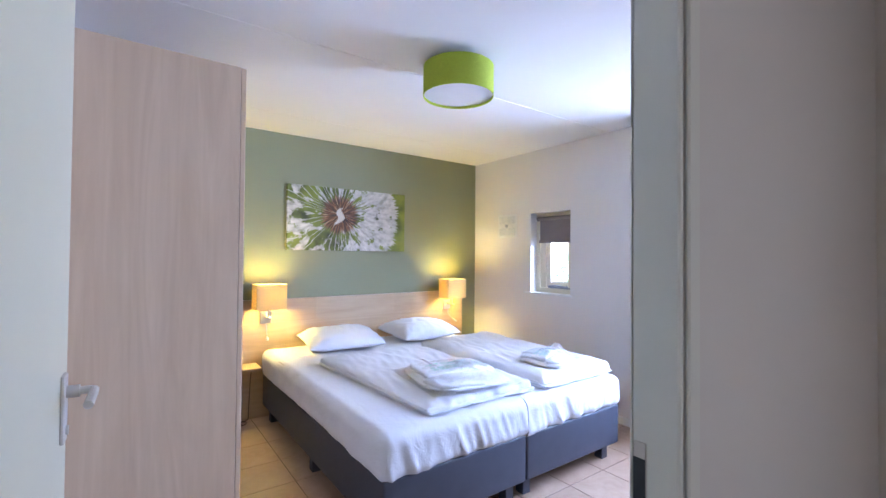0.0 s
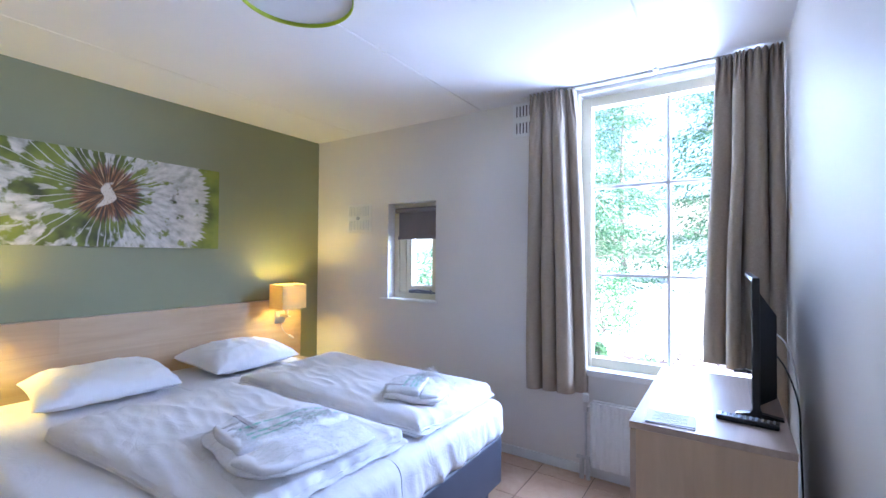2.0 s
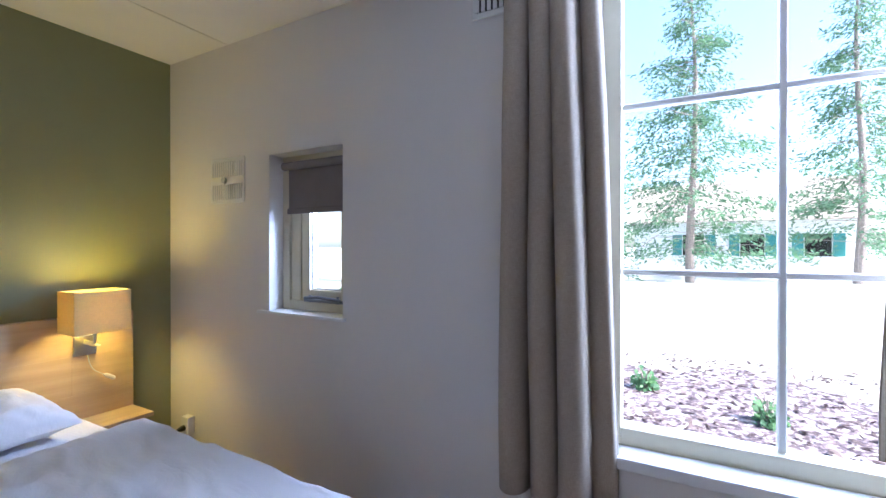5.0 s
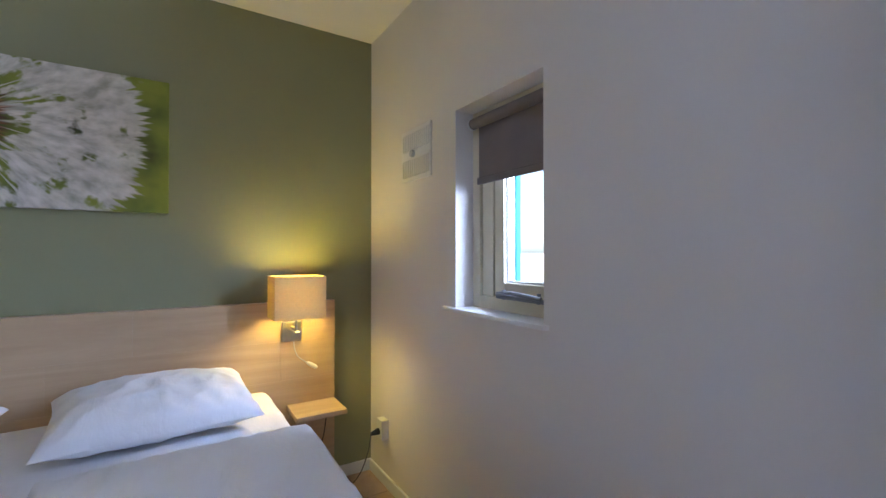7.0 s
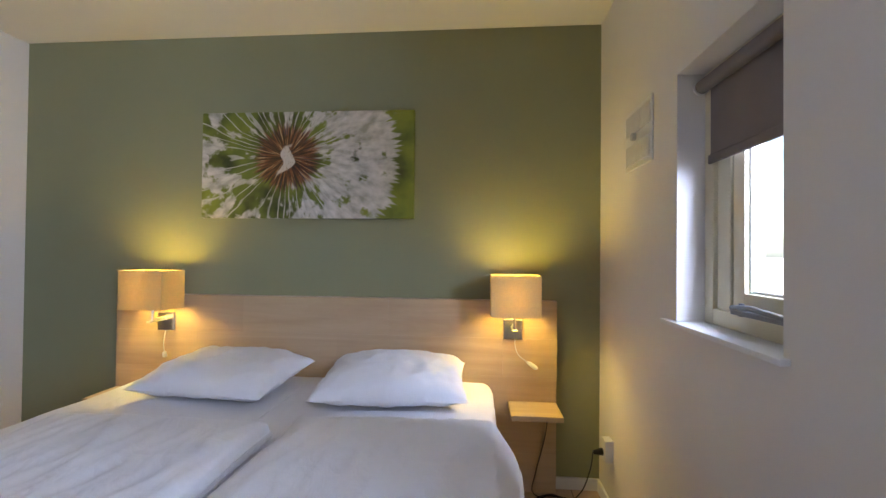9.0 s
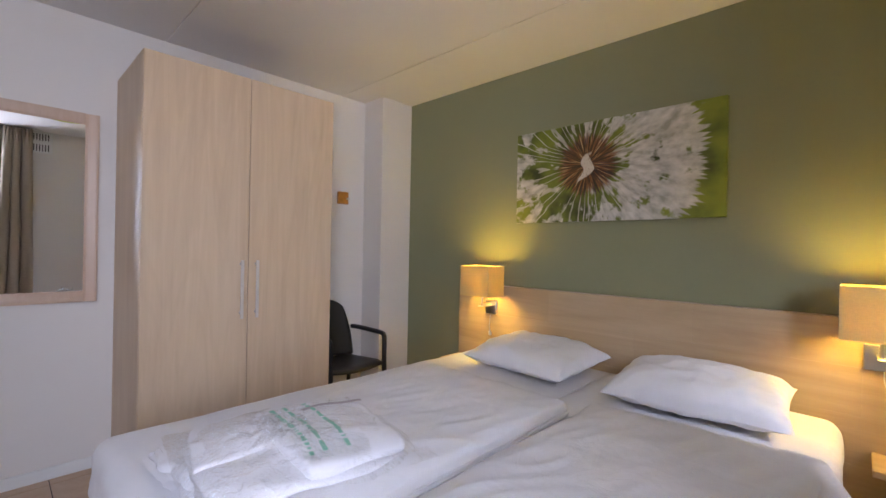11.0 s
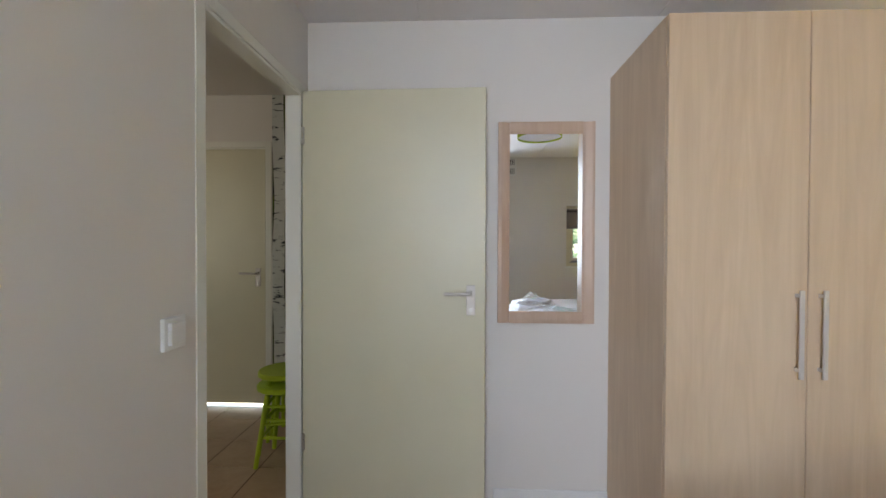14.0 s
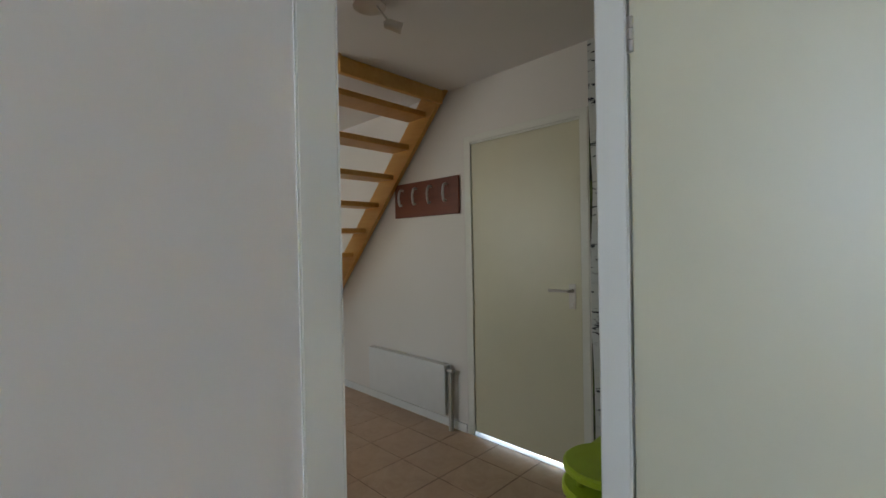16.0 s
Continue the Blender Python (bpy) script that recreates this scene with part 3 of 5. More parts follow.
bm = add_box(bmesh.new(), DR[1] - 0.0165, DR[1] - 0.0135, -0.024, -0.004, 0.85, 1.07, 0.001, 1)
part("strike_plate", bm, "satin", kind="structure")
# no holes are cut: dark blocks on the plate give their shade
bm = bmesh.new()
for za, zb in ((0.870, 0.940), (0.965, 1.045)):
    add_box(bm, DR[1] - 0.0175, DR[1] - 0.0160, -0.0235, -0.0045, za, zb)
part("strike_hole_shade", bm, "dark", kind="structure")

steel_frame("door_frame_hall", 0, FD[0], FD[1], FD[3], HX, HX - 0.12, 1)
fdoor = thing("door_2", (HX - 0.03, FD[0], 0), "closed cream flush door with daylight under it in the hall", "door")
box("door_leaf", HX - 0.045, HX - 0.008, FD[0] + 0.012, FD[1] - 0.012, 0.030, 2.033, "leaf", fdoor, 0.003)
lever(fdoor, HX - 0.008, FD[1] - 0.075, 1.06, 1, -1)


# light switch
sw = thing("light_switch", (1.044, 0.012, 1.05), "square white light switch on the white wall beside the doorway", "switch")
box("switch_frame", 1.000, 1.088, 0.0, 0.012, 1.010, 1.098, "whiteplastic", sw, 0.003, seg=2)
bm = add_box(bmesh.new(), 1.014, 1.074, 0.010, 0.022, 1.024, 1.084, 0.003, 2)
part("rocker", bm, "whiteplastic", sw)


# windows
def window_frame_parts(win, y0, y1, z0, z1, x0, x1, w, mat, name="window_frame"):
    for nm, a, b, c, d in ((name, y0, y0 + w, z0, z1), (name, y1 - w, y1, z0, z1), (name, y0 + w, y1 - w, z0, z0 + w), (name, y0 + w, y1 - w, z1 - w, z1)):
        box(nm, x0, x1, a, b, c, d, mat, win, 0.004, seg=2)


win = tagged(thing("window_1", (W + 0.1, 0.536, BW[2]), "", ""), "tall cream framed window with white glazing bars", "window", kind="structure")
window_frame_parts(win, BW[0], BW[1], BW[2], BW[3] - 0.012, W + 0.075, W + 0.155, 0.060, "cream")
for z in (1.242, 1.803):
    box("glazing_bar", W + 0.098, W + 0.128, BW[0] + 0.062, BW[1] - 0.062, z - 0.010, z + 0.010, "trim", win, 0.004)
box("glazing_bar", W + 0.097, W + 0.129, 0.524, 0.546, BW[2] + 0.062, BW[3] - 0.074, "trim", win, 0.004)
for a, b in ((BW[0] + 0.060, 0.5235), (0.5465, BW[1] - 0.060)):
    for c, d in ((BW[2] + 0.060, 1.2315), (1.2525, 1.7925), (1.8135, BW[3] - 0.072)):
        box("pane", W + 0.110, W + 0.116, a, b, c, d, "glass", win, 0).visible_shadow = False
box("window_sill", W - 0.032, W + 0.074, BW[0] - 0.02, BW[1] + 0.02, BW[2] - 0.034, BW[2] + 0.004, "trim", win, 0.004, seg=2)

win = tagged(thing("window_2", (W + 0.1, 2.36, SW[2]), "", ""), "small cream casement window deep in the wall", "window", kind="structure")
window_frame_parts(win, SW[0], SW[1], SW[2] + 0.005, SW[3], W + 0.085, W + 0.150, 0.048, "cream")
box("window_frame", W + 0.098, W + 0.150, 2.505, SW[1] - 0.0485, SW[2] + 0.0535, SW[3] - 0.0485, "cream", win, 0.004, seg=2)
window_frame_parts(win, SW[0] + 0.050, 2.504, SW[2] + 0.055, SW[3] - 0.050, W + 0.105, W + 0.160, 0.055, "cream", "sash")
window_frame_parts(win, SW[0] + 0.105, 2.449, SW[2] + 0.110, SW[3] - 0.105, W + 0.118, W + 0.128, 0.009, "trim", "glazing_bead")
box("pane", W + 0.130, W + 0.136, SW[0] + 0.104, 2.450, SW[2] + 0.109, SW[3] - 0.104, "glass", win, 0).visible_shadow = False
box("window_sill", W - 0.022, W + 0.084, SW[0] - 0.022, SW[1] + 0.070, SW[2] - 0.010, SW[2] + 0.005, "trim", win, 0.003, seg=2)
bm = bmesh.new()
add_box(bm, W + 0.072, W + 0.094, 2.20, 2.46, SW[2] + 0.052, SW[2] + 0.066, 0.003, 1)
tube(bm, [(W + 0.072, 2.45, SW[2] + 0.07), (W + 0.068, 2.36, SW[2] + 0.078), (W + 0.07, 2.22, SW[2] + 0.068)], 0.008, 8)
for y in (2.24, 2.42):
    tube(bm, [(W + 0.08, y, SW[2] + 0.05), (W + 0.08, y, SW[2] + 0.085)], 0.007, 8)
part("window_stay", bm, "stay", win, "grey metal window stay", smooth=True)

bl = thing("roller_blind", (W + 0.055, 2.36, 1.74), "taupe roller blind drawn one third down in the small window", "blind")
bm = bmesh.new()
tube(bm, [(W + 0.055, SW[0] + 0.012, 1.735), (W + 0.055, 2.578, 1.735)], 0.021, 16)
part("roller", bm, "blind", bl, smooth=True)
box("blind_cloth", W + 0.072, W + 0.0735, SW[0] + 0.018, 2.562, 1.512, 1.735, "blind", bl, 0)
box("bottom_bar", W + 0.068, W + 0.0775, SW[0] + 0.016, 2.572, 1.494, 1.522, "blind", bl, 0.003)
for y in (SW[0] + 0.005, 2.584):
    bm = tube(bmesh.new(), [(W + 0.055, y - 0.004, 1.735), (W + 0.055, y + 0.004, 1.735)], 0.024, 14)
    part("end_cap", bm, "whiteplastic", bl, smooth=True)


# curtains with pleated heads, and their rail
def curtain(name, x, top, bottom, z1, z0, folds, seed, label, dark=-1, lift=0.0):
    """top and bottom: y ranges at the head and at the hem."""
    cu = thing(name, (x, (bottom[0] + bottom[1]) / 2, z0), label, "curtain", "curtains of the tall window")
    rnd = random.Random(seed)
    n, rows = folds * 24, 36
    wd = [rnd.uniform(0.6, 1.4) for _ in range(folds)]
    am = [rnd.uniform(0.8, 1.15) for _ in range(folds)]
    tot = sum(wd)
    ph = rnd.uniform(0, 6)
    bm = bmesh.new()
    grid = []
    for j in range(rows + 1):
        t = j / rows
        z = z1 + (z0 - z1) * t
        sp = min(1, t * 1.1)
        ya, yb = top[0] + (bottom[0] - top[0]) * sp, top[1] + (bottom[1] - top[1]) * sp
        open_ = 0.35 + 0.65 * min(1, t / 0.12)
        row = []
        for f in range(folds):
            f0, f1 = sum(wd[:f]) / tot, sum(wd[:f + 1]) / tot
            for i in range(25 if f == folds - 1 else 24):
                k = i / 24
                s = f0 + (f1 - f0) * k
                bulge = abs(math.sin(math.pi * k)) ** 0.72
                dx = (0.060 if f == dark else 0) - (0.06 if f == dark else 0.12) * am[f] * open_ * (bulge - 0.5) + 0.004 * math.sin(k * 9 + t * 4 + f)
                dy = 0.30 * (yb - ya) / folds * open_ * math.sin(math.tau * k) * -0.5
                if t < 0.09:
                    p = (1 - t / 0.09) ** 0.5
                    dx = dx * (1 - 0.6 * p) - 0.040 * p * abs(math.sin(math.pi * k * 3)) ** 0.7
                    dy *= 1 - p
                dy += 0.010 * noise.noise(Vector((f * 3.1, t * 2.5, seed + ph))) * (1 if 0 < s < 1 else 0)
                up = min(1, max(0, (s - 0.30) / 0.12))
                dz = lift * t * up * up * (3 - 2 * up) + 0.010 * bulge * (t ** 6) + (0.008 * abs(math.sin(math.pi * k * 3)) if j == 0 else 0)
                row.append(bm.verts.new((min(x + dx, W - 0.012), ya + (yb - ya) * s + dy, z + dz)))
        grid.append(row)
    n = len(grid[0]) - 1
    for j in range(rows):
        for i in range(n):
            bm.faces.new((grid[j][i], grid[j][i + 1], grid[j + 1][i + 1], grid[j + 1][i]))
    ob = part("curtain_cloth", bm, "curtain", cu)
    ob.data.polygons.foreach_set("use_smooth", [True] * len(ob.data.polygons))
    sol = ob.modifiers.new("thickness", "SOLIDIFY")
    sol.thickness = 0.003
    for i in range(folds + 1):
        y = top[0] + 0.006 + (top[1] - top[0] - 0.012) * i / folds
        bm = tube(bmesh.new(), [(x + 0.012, y, z1 - 0.02), (x + 0.012, y, C - 0.010)], 0.003, 6)
        part("curtain_hook", bm, "whiteplastic", cu)
    return cu


curtain("curtain", 3.415, (1.035, 1.330), (0.972, 1.350), 2.402, 0.505, 4, 3, "taupe linen curtain with pinched pleats hanging beside the vent", 0)
curtain("curtain", 3.415, (0.012, 0.294), (0.004, 0.360), 2.402, 0.485, 4, 8, "taupe linen curtain with pinched pleats behind the television", 3, 0.30)
rail = thing("curtain_rail", (3.43, 0.65, C), "white aluminium curtain rail under the ceiling", "rail")
box("rail_profile", 3.417, 3.437, 0.01, 1.40, C - 0.014, C - 0.0005, "whiteplastic", rail, 0.002)
bm = bmesh.new()
tube(bm, [(3.40, 0.578, C - 0.012), (3.40, 0.578, C - 0.0005)], 0.016, 12)
part("rail_bracket", bm, "whiteplastic", rail, smooth=True)


# vents
def vent(name, y0, y1, z0, z1, slots, dark, label):
    v = thing(name, (W - 0.006, (y0 + y1) / 2, (z0 + z1) / 2), label, "vent")
    x = W - 0.008
    box("vent_frame", x, W - 0.0005, y0, y1, z0, z1, "whiteplastic", v, 0.003)
    mid = (z0 + z1) / 2
    pads = []
    for za, zb in ((z0 + 0.022, mid - 0.022), (mid + 0.022, z1 - 0.022)):
        pads.append((za, zb))
        # sheet on the frame whose dark colour stands for shade in the slots
        box("slot_shade", x - 0.0015, x, y0 + 0.022, y1 - 0.022, za, zb, dark, v, 0)
        pitch = (y1 - y0 - 0.044) / slots
        for i in range(slots + 1):
            y = y0 + 0.022 + i * pitch
            box("slat", x - 0.005, x - 0.0015, y - pitch * 0.3, y + pitch * 0.3, za, zb, "whiteplastic", v, 0)
    return v


vent("air_vent", 2.806, 3.090, 1.560, 1.806, 13, "ink", "square white slotted vent with a round knob")
bm = bmesh.new()
tube(bm, [(W - 0.016, 2.95, 1.683), (W - 0.030, 2.95, 1.683)], 0.016, 14)
part("vent_knob", bm, "ink", bpy.data.objects["air_vent"], "grey round knob", smooth=True)
vent("air_vent", 1.235, 1.492, 2.180, 2.412, 9, "black", "square white vent with dark slots under the ceiling")

# radiator under the window
ra = thing("radiator", (3.44, 0.52, 0.08), "white ribbed panel radiator under the tall window", "radiator")
bm = bmesh.new()
ys = np.linspace(0.10, 0.942, 85)
out = []
for i, y in enumerate(ys):
    out.append((3.410 + (0.006 if i % 4 in (0, 1) else 0.0), float(y)))
outline = out + [(3.430, 0.942), (3.430, 0.10)]
lo = [bm.verts.new((p[0], p[1], 0.095)) for p in outline]
hi = [bm.verts.new((p[0], p[1], 0.478)) for p in outline]
for i in range(len(outline)):
    j = (i + 1) % len(outline)
    bm.faces.new((lo[i], lo[j], hi[j], hi[i]))
bm.faces.new(lo)
bm.faces.new(hi[::-1])
part("front_panel", bm, "rad", ra)
box("back_panel", 3.462, 3.480, 0.10, 0.942, 0.095, 0.478, "rad", ra, 0.004)
bm = bmesh.new()
for i in range(28):
    y = 0.13 + i * 0.029
    add_box(bm, 3.431, 3.461, y, y + 0.002, 0.11, 0.465)
part("convector_fin", bm, "rad", ra)
for y in (0.30, 0.75):
    box("wall_bracket", 3.480, W - 0.0005, y, y + 0.03, 0.14, 0.44, "rad", ra, 0.001)
bm = bmesh.new()
tube(bm, [(3.446, 0.944, 0.445), (3.446, 0.976, 0.445)], 0.011, 10)
tube(bm, [(3.446, 0.976, 0.41), (3.446, 0.976, 0.470)], 0.014, 10)
part("valve", bm, "chrome", ra, "chrome radiator valve", smooth=True)
bm = bmesh.new()
tube(bm, [(3.446, 0.976, 0.470), (3.446, 0.976, 0.478), (3.446, 0.976, 0.515), (3.446, 0.976, 0.520)], [0.015, 0.020, 0.019, 0.014], 16)
part("valve_knob", bm, "whiteplastic", ra, "white thermostat knob", smooth=True)
bm = bmesh.new()
tube(bm, [(3.446, 0.976, 0.41), (3.446, 0.976, 0.125)], 0.0075, 8)
tube(bm, [(3.446, 0.944, 0.128), (3.446, 1.03, 0.128)], 0.011, 8)
tube(bm, [(3.446, 0.962, 0.128), (3.446, 0.962, 0.0)], [0.014, 0.014], 10)
tube(bm, [(3.446, 1.000, 0.128), (3.446, 1.000, 0.0)], [0.014, 0.014], 10)
part("pipe", bm, "copper", ra, smooth=True)


# ---- bed ----
def soft_slab(x0, x1, y0, y1, z0, z1, r, nx, ny, nz, shape, rl=None, rr=None):
    """A box with round edges as a closed grid, each point then moved by shape(p, u, v, w)."""
    bm = bmesh.new()
    add_box(bm, 0, 1, 0, 1, 0, 1)
    bmesh.ops.delete(bm, geom=list(bm.verts), context="VERTS")
    vert = {}

    def v(i, j, k):
        if (i, j, k) not in vert:
            p = Vector((x0 + (x1 - x0) * i / nx, y0 + (y1 - y0) * j / ny, z0 + (z1 - z0) * k / nz))
            q = Vector((min(max(p.x, x0 + (rl or r)), x1 - (rr or r)), min(max(p.y, y0 + r), y1 - r), min(max(p.z, z0 + r), z1 - r)))
            d = p - q
            if d.length > 1e-6:
                p = q + d.normalized() * min(r, max(abs(d.x), abs(d.y), abs(d.z)))
            vert[i, j, k] = bm.verts.new(shape(p, i / nx, j / ny, k / nz))
        return vert[i, j, k]
    for i in range(nx):
        for j in range(ny):
            for k in (0, nz):
                bm.faces.new((v(i, j, k), v(i + 1, j, k), v(i + 1, j + 1, k), v(i, j + 1, k)))
    for i in range(nx):
        for k in range(nz):
            for j in (0, ny):
                bm.faces.new((v(i, j, k), v(i + 1, j, k), v(i + 1, j, k + 1), v(i, j, k + 1)))
    for j in range(ny):
        for k in range(nz):
            for i in (0, nx):
                bm.faces.new((v(i, j, k), v(i, j + 1, k), v(i, j + 1, k + 1), v(i, j, k + 1)))
    return bm


def fbm(x, y, z, s):
    return noise.noise(Vector((x * s, y * s, z * s))) + 0.5 * noise.noise(Vector((x * s * 2.1 + 7, y * s * 2.1, z * s * 2.1)))


def bed_half(x0, x1, mx0, mx1, label):
    b = thing("box_spring_bed", ((x0 + x1) / 2, 2.35, 0), label, "bed", "two single beds pushed together")
    bm = add_box(bmesh.new(), x0, x1, 1.287, 3.400, 0.115, 0.372, 0.014, 3)
    part("bed_base", bm, "anthracite", b, smooth=True)
    for x in (x0 + 0.035, x1 - 0.095):
        for y in (1.350, 2.28, 3.26):
            box("leg", x, x + 0.06, y, y + 0.06, 0.0, 0.118, "anthracite", b, 0.003)
    return b


bed_half(1.140, 2.026, 1.10, 2.03, "box spring bed base in dark grey leatherette below the headboard")
bed_half(2.032, 2.918, 2.03, 2.98, "box spring bed base in dark grey leatherette, window side")


def mattress_shape(seed, out_l, out_r):
    def f(p, u, v, w):
        q = p.copy()
        low = 1 - w
        if v < 0.02:
            a = p.x + 0.35 * p.z
            q.y -= (0.030 * (0.30 - abs(noise.noise(Vector((a * 7, p.z * 2, seed))))) + 0.015 * (0.25 - abs(noise.noise(Vector((a * 19, p.z * 3, seed)))))) * (0.25 + low)
            q.z += 0.006 * low * math.sin(p.x * 3.6 + seed) if w < 0.3 else 0
        for side, on in ((u < 0.02, out_l), (u > 0.98, out_r)):
            if side and on:
                q.x += 0.008 * fbm(p.y, p.z, seed, 6)
                q.z += (0.007 * math.sin(p.y * 2.9 + seed)) * (1 if w < 0.3 else 0)
        q.z += 0.005 * fbm(p.x, p.y, seed, 3) * w
        return q
    return f


for x0, x1, seed, lab in ((1.125, 2.028, 1.0, "mattress in a white fitted sheet over the dark base"), (2.031, 2.950, 4.0, "mattress in a white fitted sheet on the window side")):
    mt = thing("mattress", ((x0 + x1) / 2, 2.3, 0.376), lab, "mattress", "mattresses")
    part("sheet_and_core", soft_slab(x0, x1, 1.282, 3.425, 0.350, 0.566, 0.060, 80, 90, 14, mattress_shape(seed, seed < 2, seed > 2), 0.060 if seed < 2 else 0.006, 0.006 if seed < 2 else 0.060), "cotton", mt, smooth=True)


def duvet(x0, x1, y0, y1, z0, seed, label, skew=0.0, thick=0.092, taper=0.0, flare=0.0, brim=9.0):
    def f(p, u, v, w):
        q = p.copy()
        edge = min(u, 1 - u, v * 1.4, (1 - v) * 1.4)
        puff = min(1, max(0, edge) / 0.16)
        puff = math.sqrt(max(0, 1 - (1 - puff) ** 2))
        h = thick * (0.36 + 0.64 * puff) * (1 - taper * (1 - u) * (1 - v))
        if w > 0:
            fold = 0.0
            if v < 0.02 or u < 0.02 or u > 0.98:
                fold = -0.013 * (math.exp(-((w - 0.36) / 0.09) ** 2) + math.exp(-((w - 0.70) / 0.09) ** 2))
            q.z = z0 + h * w + w * (0.009 * fbm(p.x, p.y, seed, 3.2) + 0.015 * (0.22 - abs(noise.noise(Vector((p.x * 5 + p.y * 1.5, p.y * 1.1, seed))))) + 0.013 * (0.2 - abs(noise.noise(Vector((p.x * 14 - p.y * 3, p.y * 5, seed + 2))))))
            q.y -= fold if v < 0.02 else 0
            q.x -= fold * (1 if u < 0.5 else -1) if (u < 0.02 or u > 0.98) else 0
        q.x += skew * (1 - v) * (1 - u) + 0.018 * noise.noise(Vector((p.y * 2.2, seed, u)))
        q.y += 0.022 * noise.noise(Vector((p.x * 2.6, seed + 5, 0))) + (0.010 * math.sin(w * 9) + 0.016 * noise.noise(Vector((p.x * 9, w * 4, seed))) + 0.008 * noise.noise(Vector((p.x * 24, w * 7, seed + 3))) if v < 0.02 else 0)
        q.x += flare * max(0, v - 0.25) * u ** 3
        q.z -= max(0, q.x - brim) * (1.0 + 0.4 * w)
        return q
    d = thing("duvet", ((x0 + x1) / 2, (y0 + y1) / 2, z0), label, "duvet", "folded duvets")
    part("duvet_cover", soft_slab(x0, x1, y0, y1, z0, z0 + 0.10, 0.04, 70, 110, 14, f), "cotton", d, smooth=True)
    return d


duvet(1.335, 2.180, 1.375, 2.66, 0.569, 2.0, "white duvet folded double beside the other, a towel pack on it", 0.09, 0.076, 0.45)
duvet(2.225, 2.945, 1.335, 2.71, 0.569, 9.0, "white duvet folded double on the window side bed", flare=0.11, brim=2.925)


def pillow(cx, cy, cz, sx, sy, h, rz, tilt, seed, label):
    n, m = 60, 48
    bm = bmesh.new()
    grids = []
    rot = Euler((radians(tilt), 0, radians(rz))).to_matrix()
    for side in (1, -1):
        g = []
        for i in range(n + 1):
            row = []
            for j in range(m + 1):
                u, v = i / n * 2 - 1, j / m * 2 - 1
                pin = 1 + 0.02 * (u * u * v * v)
                full = max(0, (1 - abs(u) ** 3.2)) ** 0.5 * max(0, (1 - abs(v) ** 3.0)) ** 0.5
                z = side * h * 0.5 * full * (1 + 0.15 * fbm(u, v, seed, 1.4)) + (0.018 * (0.35 - abs(fbm(u, v * 0.7, seed + side, 2.6))) + 0.005 * (0.3 - abs(noise.noise(Vector((u * 2.0 + v * 5, v * 2 - u * 1.5, seed)))))) * (full > 0)
                if side < 0:
                    z *= 0.55
                x = u * sx / 2 * (1 - 0.05 * (1 - v * v) * abs(u) ** 6) * pin
                y = v * sy / 2 * (1 - 0.06 * (1 - u * u) * abs(v) ** 6) * pin
                row.append(Vector((cx, cy, cz)) + rot @ Vector((x, y, z)))
            g.append(row)
        grids.append(g)
    top = [[bm.verts.new(p) for p in r] for r in grids[0]]
    bot = [[top[i][j] if i in (0, n) or j in (0, m) else bm.verts.new(grids[1][i][j]) for j in range(m + 1)] for i in range(n + 1)]
    for g in (top, bot):
        for i in range(n):
            for j in range(m):
                bm.faces.new((g[i][j], g[i + 1][j], g[i + 1][j + 1], g[i][j + 1]))
    p = thing("pillow", (cx, cy, cz - h * 0.3), label, "pillow", "pillows")
    part("pillow_case", bm, "cotton", p, smooth=True)
    return p


pillow(1.705, 3.12, 0.640, 0.63, 0.47, 0.19, -6, 5, 3.0, "plump white pillow leaning towards the headboard")
pillow(2.500, 3.12, 0.642, 0.64, 0.48, 0.20, 4, 5, 11.0, "plump white pillow with a creased case near the window")


